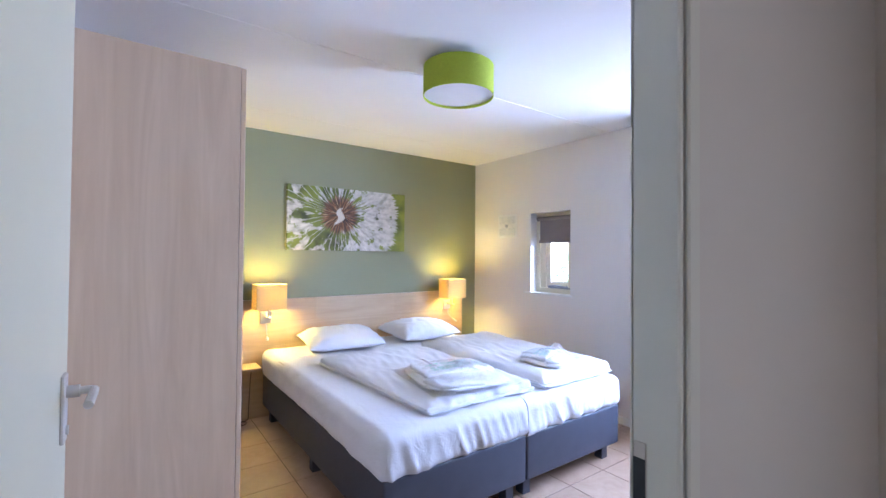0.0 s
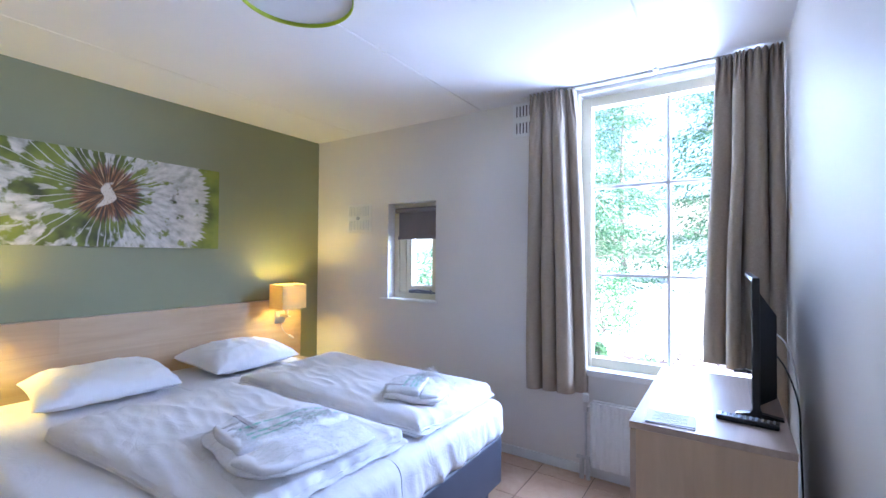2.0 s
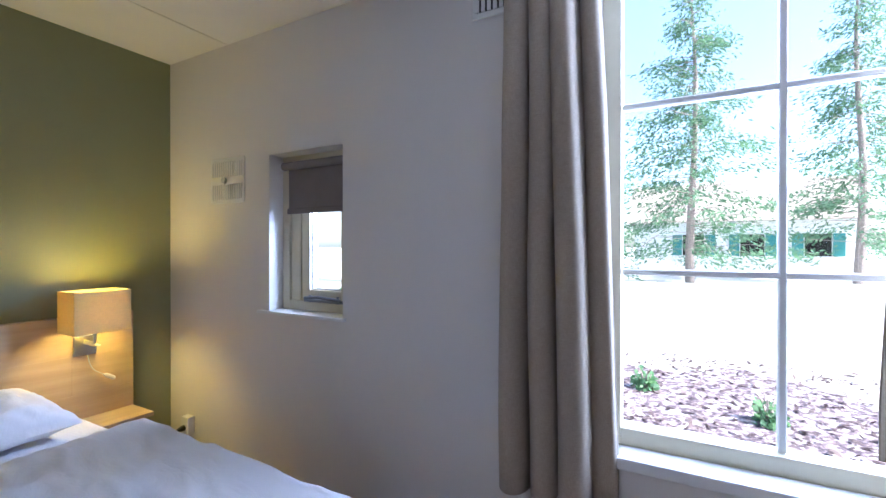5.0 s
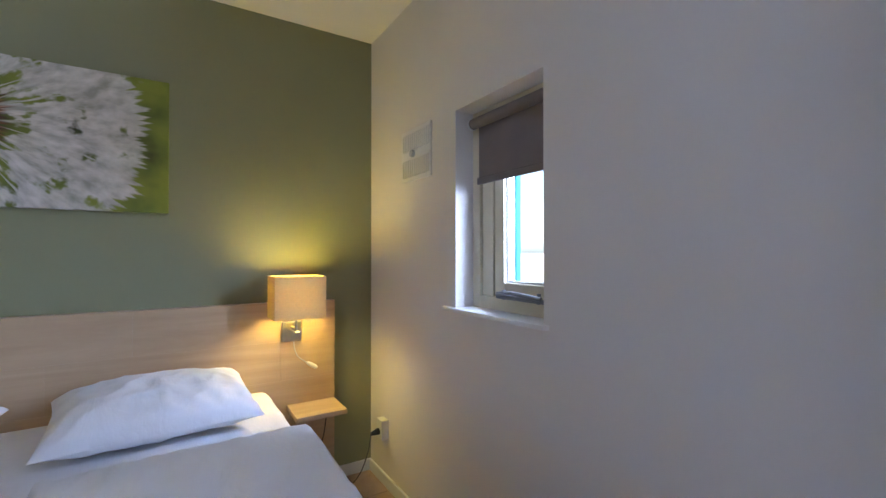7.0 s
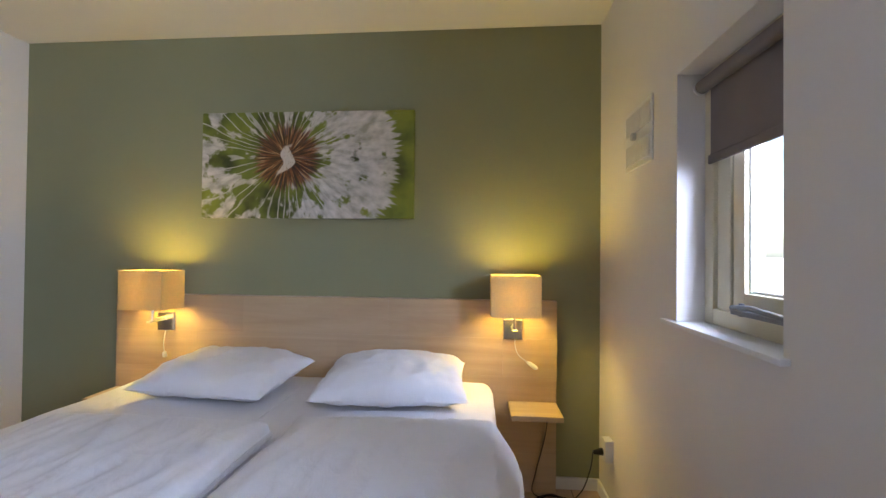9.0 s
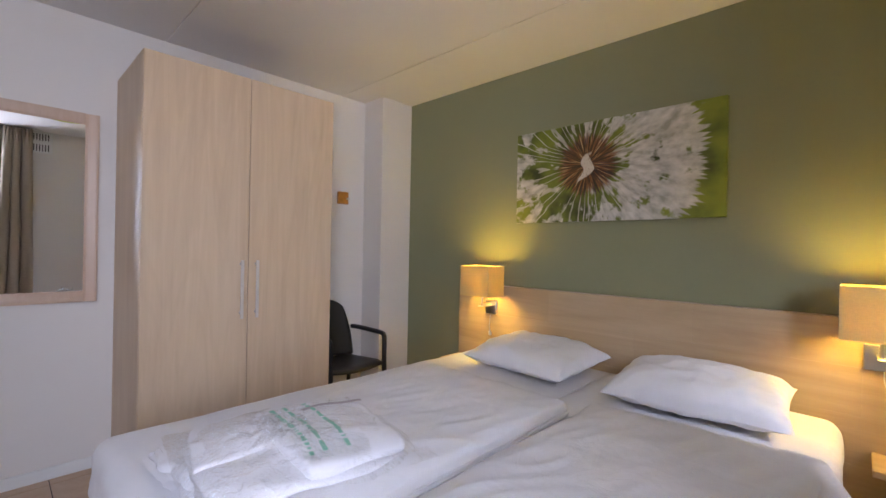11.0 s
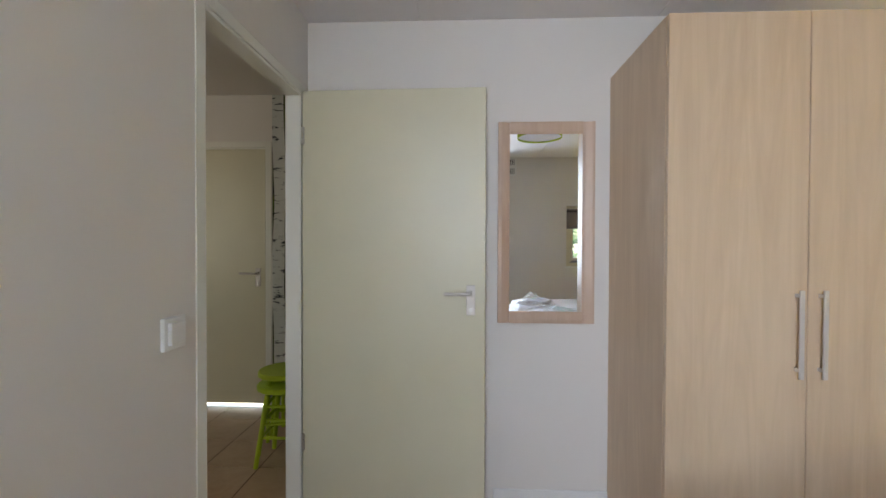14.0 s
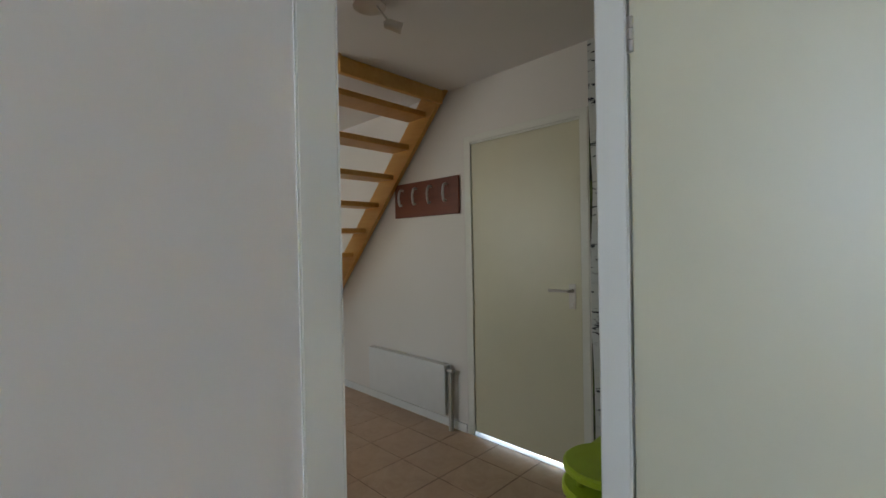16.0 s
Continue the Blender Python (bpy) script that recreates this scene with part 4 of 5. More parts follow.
# towel packs in clear film
def towel_pack(cx, cy, z, sx, sy, rz, seed, label, marks, crumple=0.07):
    rot = Matrix.Rotation(radians(rz), 3, "Z")

    def put(p):
        q = rot @ Vector((p[0], p[1], 0))
        return Vector((cx + q.x, cy + q.y, p[2]))
    t = thing("towel_pack", (cx, cy, z), label, "towels", "towel packs on the bed")

    def slab(a, b, c, d, z0, z1, s):
        def f(p, u, v, w):
            q = p.copy()
            a, b2 = 2 * p.x / sx, 2 * p.y / sy
            q.x *= 1 - 0.13 * min(1, b2 * b2) ** 1.5
            q.y *= 1 - 0.13 * min(1, a * a) ** 1.5
            q.z += 0.010 * fbm(p.x, p.y, s, 5) + w * (0.030 * sx * max(0, 1 - a ** 4) * max(0, 1 - b2 ** 4) - 0.006) + w * 0.012 * (0.2 - abs(noise.noise(Vector((p.x * 9, p.y * 6, s)))))
            q.x += 0.02 * noise.noise(Vector((p.y * 5, s, 0)))
            q.y += 0.02 * noise.noise(Vector((p.x * 5, s, 3)))
            return put(q)
        return soft_slab(a, b, c, d, z0, z1, (z1 - z0) * 0.46, 34, 34, 5, f)
    part("towel", slab(-sx / 2, sx / 2, -sy / 2, sy / 2, z, z + 0.026, seed), "cotton", t, "folded white towel", smooth=True)
    part("towel", slab(-sx * 0.42, sx * 0.48, -sy * 0.12, sy * 0.48, z + 0.014, z + 0.046, seed + 4), "cotton", t, "folded white towel", smooth=True)
    part("towel", slab(-sx * 0.48, sx * 0.10, -sy * 0.49, -sy * 0.17, z + 0.012, z + 0.040, seed + 8), "cotton", t, "small folded white towel", smooth=True)

    def top_at(x, y):
        a, b2 = 2 * x / sx, 2 * y / sy
        return zt + 0.010 * fbm(x, y, seed + 4, 5) + 0.030 * sx * max(0, 1 - a ** 4) * max(0, 1 - b2 ** 4) - 0.002
    zt = z + 0.047

    def strip_on(bm, pts, wd):
        prev = None
        for i, (x, y) in enumerate(pts):
            q = pts[min(i + 1, len(pts) - 1)]
            o = pts[max(i - 1, 0)]
            d = Vector((q[0] - o[0], q[1] - o[1])).normalized()
            s = Vector((-d.y, d.x)) * wd / 2
            pair = [bm.verts.new(put((x + k * s.x, y + k * s.y, top_at(x + k * s.x, y + k * s.y) + up))) for k in (1, -1) for up in (0.003, 0.0045)]
            if prev:
                for m, n in ((0, 1), (1, 3), (3, 2), (2, 0)):
                    bm.faces.new((prev[m], pair[m], pair[n], prev[n]))
            prev = pair
    line = [(-sx * 0.20 - 0.006 * math.sin(i * 0.5), sy * 0.10 + i * sy * 0.034) for i in range(12)]
    bm = bmesh.new()
    strip_on(bm, line, 0.018)
    part("woven_band", bm, "greyband", t, "grey woven band")
    if marks:
        rnd = random.Random(seed)
        for gy in (0.16, 0.04, -0.03):
            x, bm = -sx * 0.30, bmesh.new()
            while x < sx * 0.38:
                ln, hgt = rnd.uniform(0.003, 0.009), rnd.uniform(0.008, 0.014)
                py = sy * gy - 0.35 * x * x
                strip_on(bm, [(x, py), (x + ln, py - 0.7 * x * ln)], hgt)
                x += ln + rnd.choice((0.002, 0.003, 0.003, 0.004, 0.014))
            part("print_line", bm, "greenprint", t, "green print on the film")
    n = 90
    bm = bmesh.new()
    g = []
    for i in range(n + 1):
        row = []
        for j in range(n + 1):
            u, v = i / n * 2 - 1, j / n * 2 - 1
            rr = (abs(u) ** 3.5 + abs(v) ** 3.5) ** (1 / 3.5)
            full = max(0, 1 - min(1, rr) ** 5)
            peak = math.exp(-((u - 0.15) ** 2 + (v + 0.25) ** 2) * 6)
            ridge = abs(noise.noise(Vector((u * 4.2 + seed, v * 4.2, 1)))) + 0.6 * abs(noise.noise(Vector((u * 9 + seed, v * 9, 4))))
            zz = z + 0.004 + (0.052 + ridge * (0.010 + crumple * peak)) * full
            row.append(bm.verts.new(put((u * sx * 0.56 + 0.012 * noise.noise(Vector((u * 6, v * 6, seed))), v * sy * 0.56 + 0.012 * noise.noise(Vector((u * 6, v * 6, seed + 9))), zz))))
        g.append(row)
    for i in range(n):
        for j in range(n):
            bm.faces.new((g[i][j], g[i + 1][j], g[i + 1][j + 1], g[i][j + 1]))
    film_part = part("plastic_film", bm, "plastic", t, "crumpled clear plastic film")
    film_part.visible_shadow = False


towel_pack(1.815, 1.665, 0.640, 0.52, 0.54, -8, 5.0, "white towels wrapped in crumpled clear film with green print", True)
towel_pack(2.52, 1.575, 0.658, 0.34, 0.32, 25, 12.0, "white towels in shiny crumpled film on the duvet near the window", True, 0.11)

# headboard and its shelves
hb = thing("headboard", (2.07, 3.46, 0), "wide pale oak headboard with plank joints behind the beds", "headboard")
box("back_board", 0.865, 3.274, 3.452, 3.4915, 0.0, 0.975, "oakx", hb, 0.001)
for r in range(5):
    xs = [0.865, *[x for x in (((1.55, 2.42), (1.15, 1.98, 2.83), (1.72, 2.58), (1.34, 2.12, 3.0), (1.6, 2.4))[r])], 3.274]
    for xa, xb in zip(xs, xs[1:]):
        box("plank", xa + 0.0002, xb - 0.0002, 3.440, 3.4518, r * 0.195 + 0.0002, r * 0.195 + 0.1948, "oakx", hb, 0)
for x0, x1, lab in ((0.868, 1.093, "pale oak wall shelf between the headboard and the wardrobe side"), (3.030, 3.272, "pale oak wall shelf near the window wall")):
    sh = thing("bedside_shelf", ((x0 + x1) / 2, 3.4, 0.436), lab, "shelf", "bedside shelves")
    box("shelf_board", x0, x1, 3.232, 3.4395, 0.436, 0.460, "oakx", sh, 0.002)
    box("shelf_cleat", x0 + 0.01, x1 - 0.01, 3.415, 3.4395, 0.400, 0.4355, "oakx", sh, 0.001)


def bedside_lamp(x0, x1, label, swing=1.0):
    cx = (x0 + x1) / 2
    y0, y1, z0, z1 = 3.238, 3.412, 0.912, 1.112
    la = thing("bedside_lamp", (cx, 3.44, 0.83), label, "lamp", "bedside wall lamps")
    box("wall_plate", cx - 0.048, cx + 0.048, 3.424, 3.4395, 0.780, 0.880, "chrome", la, 0.004, "brushed steel wall plate")
    bm = bmesh.new()
    tube(bm, [(cx, 3.425, 0.850), (cx, 3.330, 0.850)], 0.008, 10)
    tube(bm, [(cx, 3.330, 0.842), (cx, 3.330, 0.945)], 0.007, 10)
    add_box(bm, cx - 0.012, cx + 0.012, 3.30, 3.425, 0.838, 0.846, 0.002, 1)
    part("lamp_arm", bm, "chrome", la, smooth=True)
    bm = bmesh.new()
    t = 0.003
    for a, b, c, d in ((x0, x1, y0, y0 + t), (x0, x1, y1 - t, y1), (x0, x0 + t, y0 + t, y1 - t), (x1 - t, x1, y0 + t, y1 - t)):
        add_box(bm, a, b, c, d, z0, z1)
    part("shade", bm, "shade", la, "glowing cream woven shade")
    bm = bmesh.new()
    bmesh.ops.create_uvsphere(bm, u_segments=16, v_segments=10, radius=0.022, matrix=Matrix.Translation((cx, 3.325, 1.014)))
    tube(bm, [(cx, 3.325, 0.945), (cx, 3.325, 0.994)], 0.012, 10)
    ob = part("bulb", bm, "bulb", la, smooth=True)
    ob.visible_shadow = False
    bm = bmesh.new()
    tube(bm, curve_pts([(cx + 0.01 * swing, 3.43, 0.785), (cx + 0.012 * swing, 3.415, 0.74), (cx + 0.03 * swing, 3.41, 0.70), (cx + 0.075 * swing, 3.41, 0.665)], 5), 0.0022, 6)
    part("lamp_cord", bm, "copper", la)
    bm = bmesh.new()
    tube(bm, [(cx + 0.07 * swing, 3.41, 0.669), (cx + 0.085 * swing, 3.41, 0.660), (cx + 0.115 * swing, 3.41, 0.640), (cx + 0.122 * swing, 3.41, 0.636)], [0.005, 0.011, 0.011, 0.006], 10)
    part("cord_switch", bm, "whiteplastic", la, smooth=True)
    return la


bedside_lamp(1.048, 1.282, "lit wall lamp with a square cream shade near the wardrobe", 0.1)
bedside_lamp(2.933, 3.168, "lit wall lamp with a square cream shade near the window wall")

pi = thing("picture", (1.93, 3.475, 1.399), "canvas print of a dandelion seed head on the sage wall", "picture")
box("canvas", 1.336, 2.526, 3.462, 3.4915, 1.399, 1.982, "print", pi, 0.002)

# ceiling lamp: a drum of lime cloth with a white diffuser
cl = thing("ceiling_lamp", (1.665, 1.462, C), "round lime green drum ceiling lamp, switched off", "lamp")
N = 56
bm = bmesh.new()
ring = [[(r, z) for r, z in ((0.191, 2.382), (0.191, 2.222), (0.188, 2.222), (0.188, 2.382))]]
vs = [[bm.verts.new((1.665 + r * math.cos(k * math.tau / N), 1.462 + r * math.sin(k * math.tau / N), z)) for r, z in ring[0]] for k in range(N)]
for k in range(N):
    for i in range(4):
        bm.faces.new((vs[k][i], vs[(k + 1) % N][i], vs[(k + 1) % N][(i + 1) % 4], vs[k][(i + 1) % 4]))
part("shade", bm, "drum", cl, "lime green cloth drum", smooth=True)
bm = bmesh.new()
tube(bm, [(1.665, 1.462, 2.236), (1.665, 1.462, 2.240)], 0.1875, N)
part("diffuser", bm, "diffuser", cl, "white round diffuser")
bm = bmesh.new()
tube(bm, [(1.665, 1.462, 2.242), (1.665, 1.462, C - 0.001)], 0.05, 20)
part("lamp_body", bm, "whiteplastic", cl)

# ---- wardrobe, mirror, chair ----
wd = thing("wardrobe", (0.3, 2.015, 0), "two door pale oak wardrobe, closed, against the white wall", "wardrobe")
box("side_panel", 0.004, 0.588, 1.517, 1.535, 0.0, 2.118, "oakz", wd, 0.001)
box("side_panel", 0.004, 0.588, 2.494, 2.512, 0.0, 2.118, "oakz", wd, 0.001)
box("top_panel", 0.004, 0.588, 1.5355, 2.4935, 2.096, 2.118, "oakz", wd, 0.001)
box("plinth", 0.545, 0.560, 1.5355, 2.4935, 0.0, 0.07, "oakz", wd, 0.001)
box("back_panel", 0.004, 0.010, 1.5355, 2.4935, 0.07, 2.0955, "oakz", wd, 0.0)
for y0, y1, hy in ((1.518, 2.0035, 1.965), (2.0065, 2.511, 2.045)):
    dr = box("wardrobe_door", 0.590, 0.609, y0, y1, 0.075, 2.1175, "oakz", wd, 0.002)
    bm = add_box(bmesh.new(), 0.632, 0.640, hy - 0.008, hy + 0.008, 0.830, 1.140, 0.003, 2)
    for z in (0.86, 1.12):
        add_box(bm, 0.609, 0.634, hy - 0.005, hy + 0.005, z - 0.006, z + 0.006)
    part("handle", bm, "satin", dr, "satin aluminium bar handle")

mi = thing("wall_mirror", (0.01, 1.203, 0.905), "wall mirror in a pale wood frame between door and wardrobe", "mirror")
my0, my1, mz0, mz1, fw = 0.966, 1.440, 0.904, 1.901, 0.058


def profile_bar(bm, axis, a, b, c0, c1, inner_low):
    """A frame bar with a raised outer edge that slopes to the glass."""
    hi, lo = (0.026, 0.013)
    pts = [(0.001, c0), (0.001, c1), (lo if not inner_low else hi, c1), (lo + 0.006 if not inner_low else hi, c1 - 0.012 * (1 if inner_low else 1)), (hi, c0 + 0.02) if not inner_low else (lo + 0.006, c0 + 0.012), (hi if not inner_low else lo, c0)]
    if axis == 2:
        prism(bm, pts, 2, a, b)
    else:
        vs0 = [bm.verts.new((p[0], a, p[1])) for p in pts]
        vs1 = [bm.verts.new((p[0], b, p[1])) for p in pts]
        bm.faces.new(vs0)
        bm.faces.new(vs1[::-1])
        for i in range(len(pts)):
            j = (i + 1) % len(pts)
            bm.faces.new((vs0[i], vs0[j], vs1[j], vs1[i]))


for axis, a, b, c0, c1, il in ((2, mz0, mz1, my0, my0 + fw, False), (2, mz0, mz1, my1 - fw, my1, True), (1, my0 + fw, my1 - fw, mz0, mz0 + fw, False), (1, my0 + fw, my1 - fw, mz1 - fw, mz1, True)):
    bm = bmesh.new()
    profile_bar(bm, axis, a, b, c0, c1, il)
    part("mirror_frame", bm, "mirrorwood", mi)
box("mirror_glass", 0.006, 0.012, my0 + fw - 0.004, my1 - fw + 0.004, mz0 + fw - 0.004, mz1 - fw + 0.004, "mirror", mi, 0)


def armchair():
    ch = thing("armchair", (0.36, 2.86, 0), "black plastic stacking armchair in the corner beside the wardrobe", "chair")
    y0, y1 = 2.585, 3.065
    bm = bmesh.new()
    n, m = 18, 14
    top = []
    for i in range(n + 1):
        row = []
        for j in range(m + 1):
            u, v = i / n, j / m
            x = 0.10 + 0.47 * u
            inset = 0.03 * (1 - u)
            y = y0 + 0.03 + inset + (y1 - y0 - 0.06 - 2 * inset) * v
            z = 0.415 - 0.020 * math.sin(math.pi * v) - 0.028 * (1 - u) + (-0.02 * max(0, (u - 0.85) / 0.15) ** 2)
            row.append(bm.verts.new((x, y, z)))
        top.append(row)
    for i in range(n):
        for j in range(m):
            bm.faces.new((top[i][j], top[i + 1][j], top[i + 1][j + 1], top[i][j + 1]))
    o = part("seat", bm, "blackchair", ch, smooth=True)
    o.modifiers.new("thickness", "SOLIDIFY").thickness = 0.012
    bm = bmesh.new()
    top = []
    for i in range(n + 1):
        row = []
        for j in range(m + 1):
            u, v = i / n, j / m * 2 - 1
            z = 0.39 + 0.42 * u * (1 - 0.14 * abs(v) ** 3)
            half = 0.215 * (1 - 0.42 * max(0, u - 0.35) ** 1.6)
            x = 0.125 - 0.085 * u + 0.045 * v * v
            row.append(bm.verts.new((x, 2.835 + v * half, z)))
        top.append(row)
    for i in range(n):
        for j in range(m):
            bm.faces.new((top[i][j], top[i + 1][j], top[i + 1][j + 1], top[i][j + 1]))
    o = part("backrest", bm, "blackchair", ch, smooth=True)
    o.modifiers.new("thickness", "SOLIDIFY").thickness = 0.012
    for s in (-1, 1):
        y = 2.825 + s * 0.22
        bm = bmesh.new()
        tube(bm, curve_pts([(0.155, 2.85 + s * 0.200, 0.600), (0.24, y, 0.606), (0.40, y, 0.606), (0.525, y, 0.604), (0.558, y, 0.592), (0.566, y, 0.55), (0.565, y, 0.40)], 6), 0.017, 10)
        part("armrest", bm, "blackchair", ch, smooth=True)
        for nm, pts in (("leg", [(0.565, y, 0.42), (0.590, y, 0.0)]), ("leg", [(0.13, 2.85 + s * 0.20, 0.42), (0.07, 2.85 + s * 0.225, 0.0)])):
            bm = bmesh.new()
            tube(bm, pts, [0.018, 0.014], 10)
            part(nm, bm, "blackchair", ch, smooth=True)
    ch.location += Vector((-0.035, -0.035, 0))
    return ch


armchair()

hk = thing("wall_hook_block", (0.01, 2.98, 1.61), "small amber wooden block with a knob on the white wall", "hook")
box("block", 0.0005, 0.022, 2.930, 3.026, 1.562, 1.658, "thermo", hk, 0.004)
bm = bmesh.new()
tube(bm, [(0.022, 3.01, 1.605), (0.035, 3.01, 1.605), (0.045, 3.01, 1.605)], [0.008, 0.007, 0.012], 12)
part("knob", bm, "chrome", hk, smooth=True)

# socket with plug and lead by the corner
so = thing("wall_socket", (W - 0.01, 3.28, 0.30), "white double socket with a black plug on the window wall", "socket")
box("socket_plate", W - 0.040, W - 0.0005, 3.250, 3.315, 0.252, 0.352, "whiteplastic", so, 0.004, seg=2)
bm = bmesh.new()
tube(bm, [(W - 0.041, 3.285, 0.290), (W - 0.055, 3.285, 0.290), (W - 0.085, 3.285, 0.285)], [0.017, 0.016, 0.009], 12)
part("plug", bm, "black", so, "black plug", smooth=True)
ld = thing("power_lead", (3.2, 3.3, 0), "thin black lead lying in loops on the tiles below the shelf", "cable")
bm = bmesh.new()
loops = [(3.417, 3.285, 0.285), (3.41, 3.30, 0.20), (3.38, 3.33, 0.08), (3.33, 3.35, 0.012)]
for k in range(26):
    a = k * 0.75
    loops.append((3.245 + (0.075 + 0.02 * math.sin(k)) * math.cos(a), 3.345 + 0.055 * math.sin(a), 0.006 + 0.0022 * (k % 5)))
loops += [(3.16, 3.40, 0.01), (3.17, 3.432, 0.10), (3.215, 3.432, 0.28), (3.235, 3.43, 0.43)]
tube(bm, curve_pts(loops, 4), 0.0028, 6)
part("lead", bm, "black", ld, smooth=True)
ld = thing("power_lead", (0.95, 3.35, 0), "black lead in a flat loop on the tiles below the shelf", "cable")
bm = bmesh.new()
loops = [(0.90 + 0.07 * math.cos(a * 0.7) + 0.004 * a, 3.33 + 0.045 * math.sin(a * 0.7), 0.006 + 0.001 * a) for a in range(14)] + [(1.02, 3.40, 0.01), (1.04, 3.432, 0.06), (1.05, 3.432, 0.30), (1.06, 3.430, 0.430)]
tube(bm, curve_pts(loops, 4), 0.0028, 6)
part("lead", bm, "black", ld, smooth=True)

# ---- dresser and what stands on it ----
ds = thing("dresser", (2.68, 0.30, 0), "low pale oak dresser under the window with a white top edge", "dresser")
X0, X1, Y0, Y1, ZT = 2.262, 3.092, 0.088, 0.516, 0.820
box("side_panel", X0, X0 + 0.018, Y0, Y1 - 0.018, 0.0, ZT - 0.0225, "oakz", ds, 0.001)
box("side_panel", X1 - 0.018, X1, Y0, Y1 - 0.018, 0.0, ZT - 0.0225, "oakz", ds, 0.001)
box("back_panel", X0 + 0.0185, X1 - 0.0185, Y0, Y0 + 0.008, 0.05, ZT - 0.0225, "oakz", ds, 0.0)
box("top_panel", X0 - 0.002, X1 + 0.002, Y0 - 0.002, Y1 + 0.002, ZT - 0.022, ZT, "oakx2", ds, 0.0015)
box("plinth", X0 + 0.0185, X1 - 0.0185, Y1 - 0.06, Y1 - 0.045, 0.0, 0.06, "oakz", ds, 0.001)
for k in range(3):
    za = 0.065 + k * 0.244
    dw = box("drawer", X0 + 0.002, X1 - 0.002, Y1 - 0.0175, Y1, za, za + 0.240, "oakx2", ds, 0.001)
    for x in (X0 + 0.10, X1 - 0.12):
        bm = add_box(bmesh.new(), x, x + 0.035, Y1, Y1 + 0.022, za + 0.13, za + 0.165, 0.003, 1)
        part("knob", bm, "whiteplastic", dw, "square white knob")

tv = thing("television", (2.93, 0.18, ZT), "black flat television on a foot, screen off, turned to the bed", "television")
TX0, TX1, TZ0, TZ1, TY = 2.502, 3.240, 0.848, 1.288, 0.180
box("bezel", TX0, TX1, TY - 0.022, TY, TZ0, TZ1, "black", tv, 0.003, seg=2)
box("screen", TX0 + 0.012, TX1 - 0.012, TY + 0.0001, TY + 0.0012, TZ0 + 0.020, TZ1 - 0.012, "screen", tv, 0)
bm = bmesh.new()
a = [(TX0 + 0.04, TZ0 + 0.01), (TX1 - 0.04, TZ0 + 0.01), (TX1 - 0.04, TZ1 - 0.05), (TX0 + 0.04, TZ1 - 0.05)]
b = [(TX0 + 0.09, TZ0 + 0.03), (TX1 - 0.09, TZ0 + 0.03), (TX1 - 0.09, TZ1 - 0.13), (TX0 + 0.09, TZ1 - 0.13)]
va, vb = [bm.verts.new((x, TY - 0.022, z)) for x, z in a], [bm.verts.new((x, TY - 0.072, z)) for x, z in b]
bm.faces.new(va)
bm.faces.new(vb[::-1])
for i in range(4):
    bm.faces.new((va[i], va[(i + 1) % 4], vb[(i + 1) % 4], vb[i]))
part("back_cover", bm, "black", tv)
for x in (TX0 + 0.030, TX1 - 0.030):
    bm = prism(bmesh.new(), [(TY - 0.085, ZT + 0.001), (TY + 0.045, ZT + 0.001), (TY + 0.045, ZT + 0.007), (TY + 0.006, ZT + 0.016), (TY - 0.002, TZ0 + 0.004), (TY - 0.022, TZ0 + 0.004), (TY - 0.03, ZT + 0.016), (TY - 0.085, ZT + 0.008)], 0, x - 0.014, x + 0.014)
    part("foot", bm, "black", tv)
bm = bmesh.new()
tube(bm, curve_pts([(2.80, 0.105, 1.08), (2.72, 0.07, 1.04), (2.66, 0.05, 0.94), (2.62, 0.045, 0.80), (2.60, 0.040, 0.5), (2.56, 0.035, 0.28)], 6), 0.0032, 6)
part("antenna_lead", bm, "whiteplastic", tv, "white aerial lead", smooth=True)
bm = bmesh.new()
tube(bm, curve_pts([(2.80, 0.105, 1.00), (2.70, 0.075, 0.96), (2.60, 0.05, 0.86), (2.55, 0.05, 0.7), (2.54, 0.04, 0.4), (2.52, 0.035, 0.25)], 6), 0.0028, 6)
part("power_lead", bm, "black", tv, smooth=True)


def rotated_box(bm, cx, cy, z0, sx, sy, h, ang, bevel=0.003):
    start = len(bm.verts)
    add_box(bm, -sx / 2, sx / 2, -sy / 2, sy / 2, 0, h, bevel, 2)
    bm.verts.ensure_lookup_table()
    bmesh.ops.transform(bm, matrix=Matrix.Translation((cx, cy, z0)) @ Matrix.Rotation(radians(ang), 4, "Z"), verts=bm.verts[start:])
    return bm


RM = (2.448, 0.196, 22)
rc = thing("remote_control", (RM[0], RM[1], ZT), "black remote control with small buttons in front of the television", "remote control")
part("remote_body", rotated_box(bmesh.new(), RM[0], RM[1], ZT + 0.001, 0.042, 0.168, 0.018, RM[2] - 90 + 62, 0.005), "black", rc, smooth=True)
bm = bmesh.new()
R = Matrix.Rotation(radians(RM[2] - 90 + 62), 3, "Z")
for i in range(3):
    for j in range(10):
        p = R @ Vector((-0.0125 + i * 0.0125, -0.070 + j * 0.0152, 0))
        rotated_box(bm, RM[0] + p.x, RM[1] + p.y, ZT + 0.0185, 0.006, 0.006, 0.0020, RM[2] - 90 + 62, 0)
part("button", bm, "ink", rc)
bk = thing("leaflet", (2.37, 0.42, ZT), "white folded leaflet with small print on the dresser", "leaflet")
part("sheet", rotated_box(bmesh.new(), 2.336, 0.404, ZT + 0.001, 0.118, 0.142, 0.003, 2, 0.001), "paper", bk)
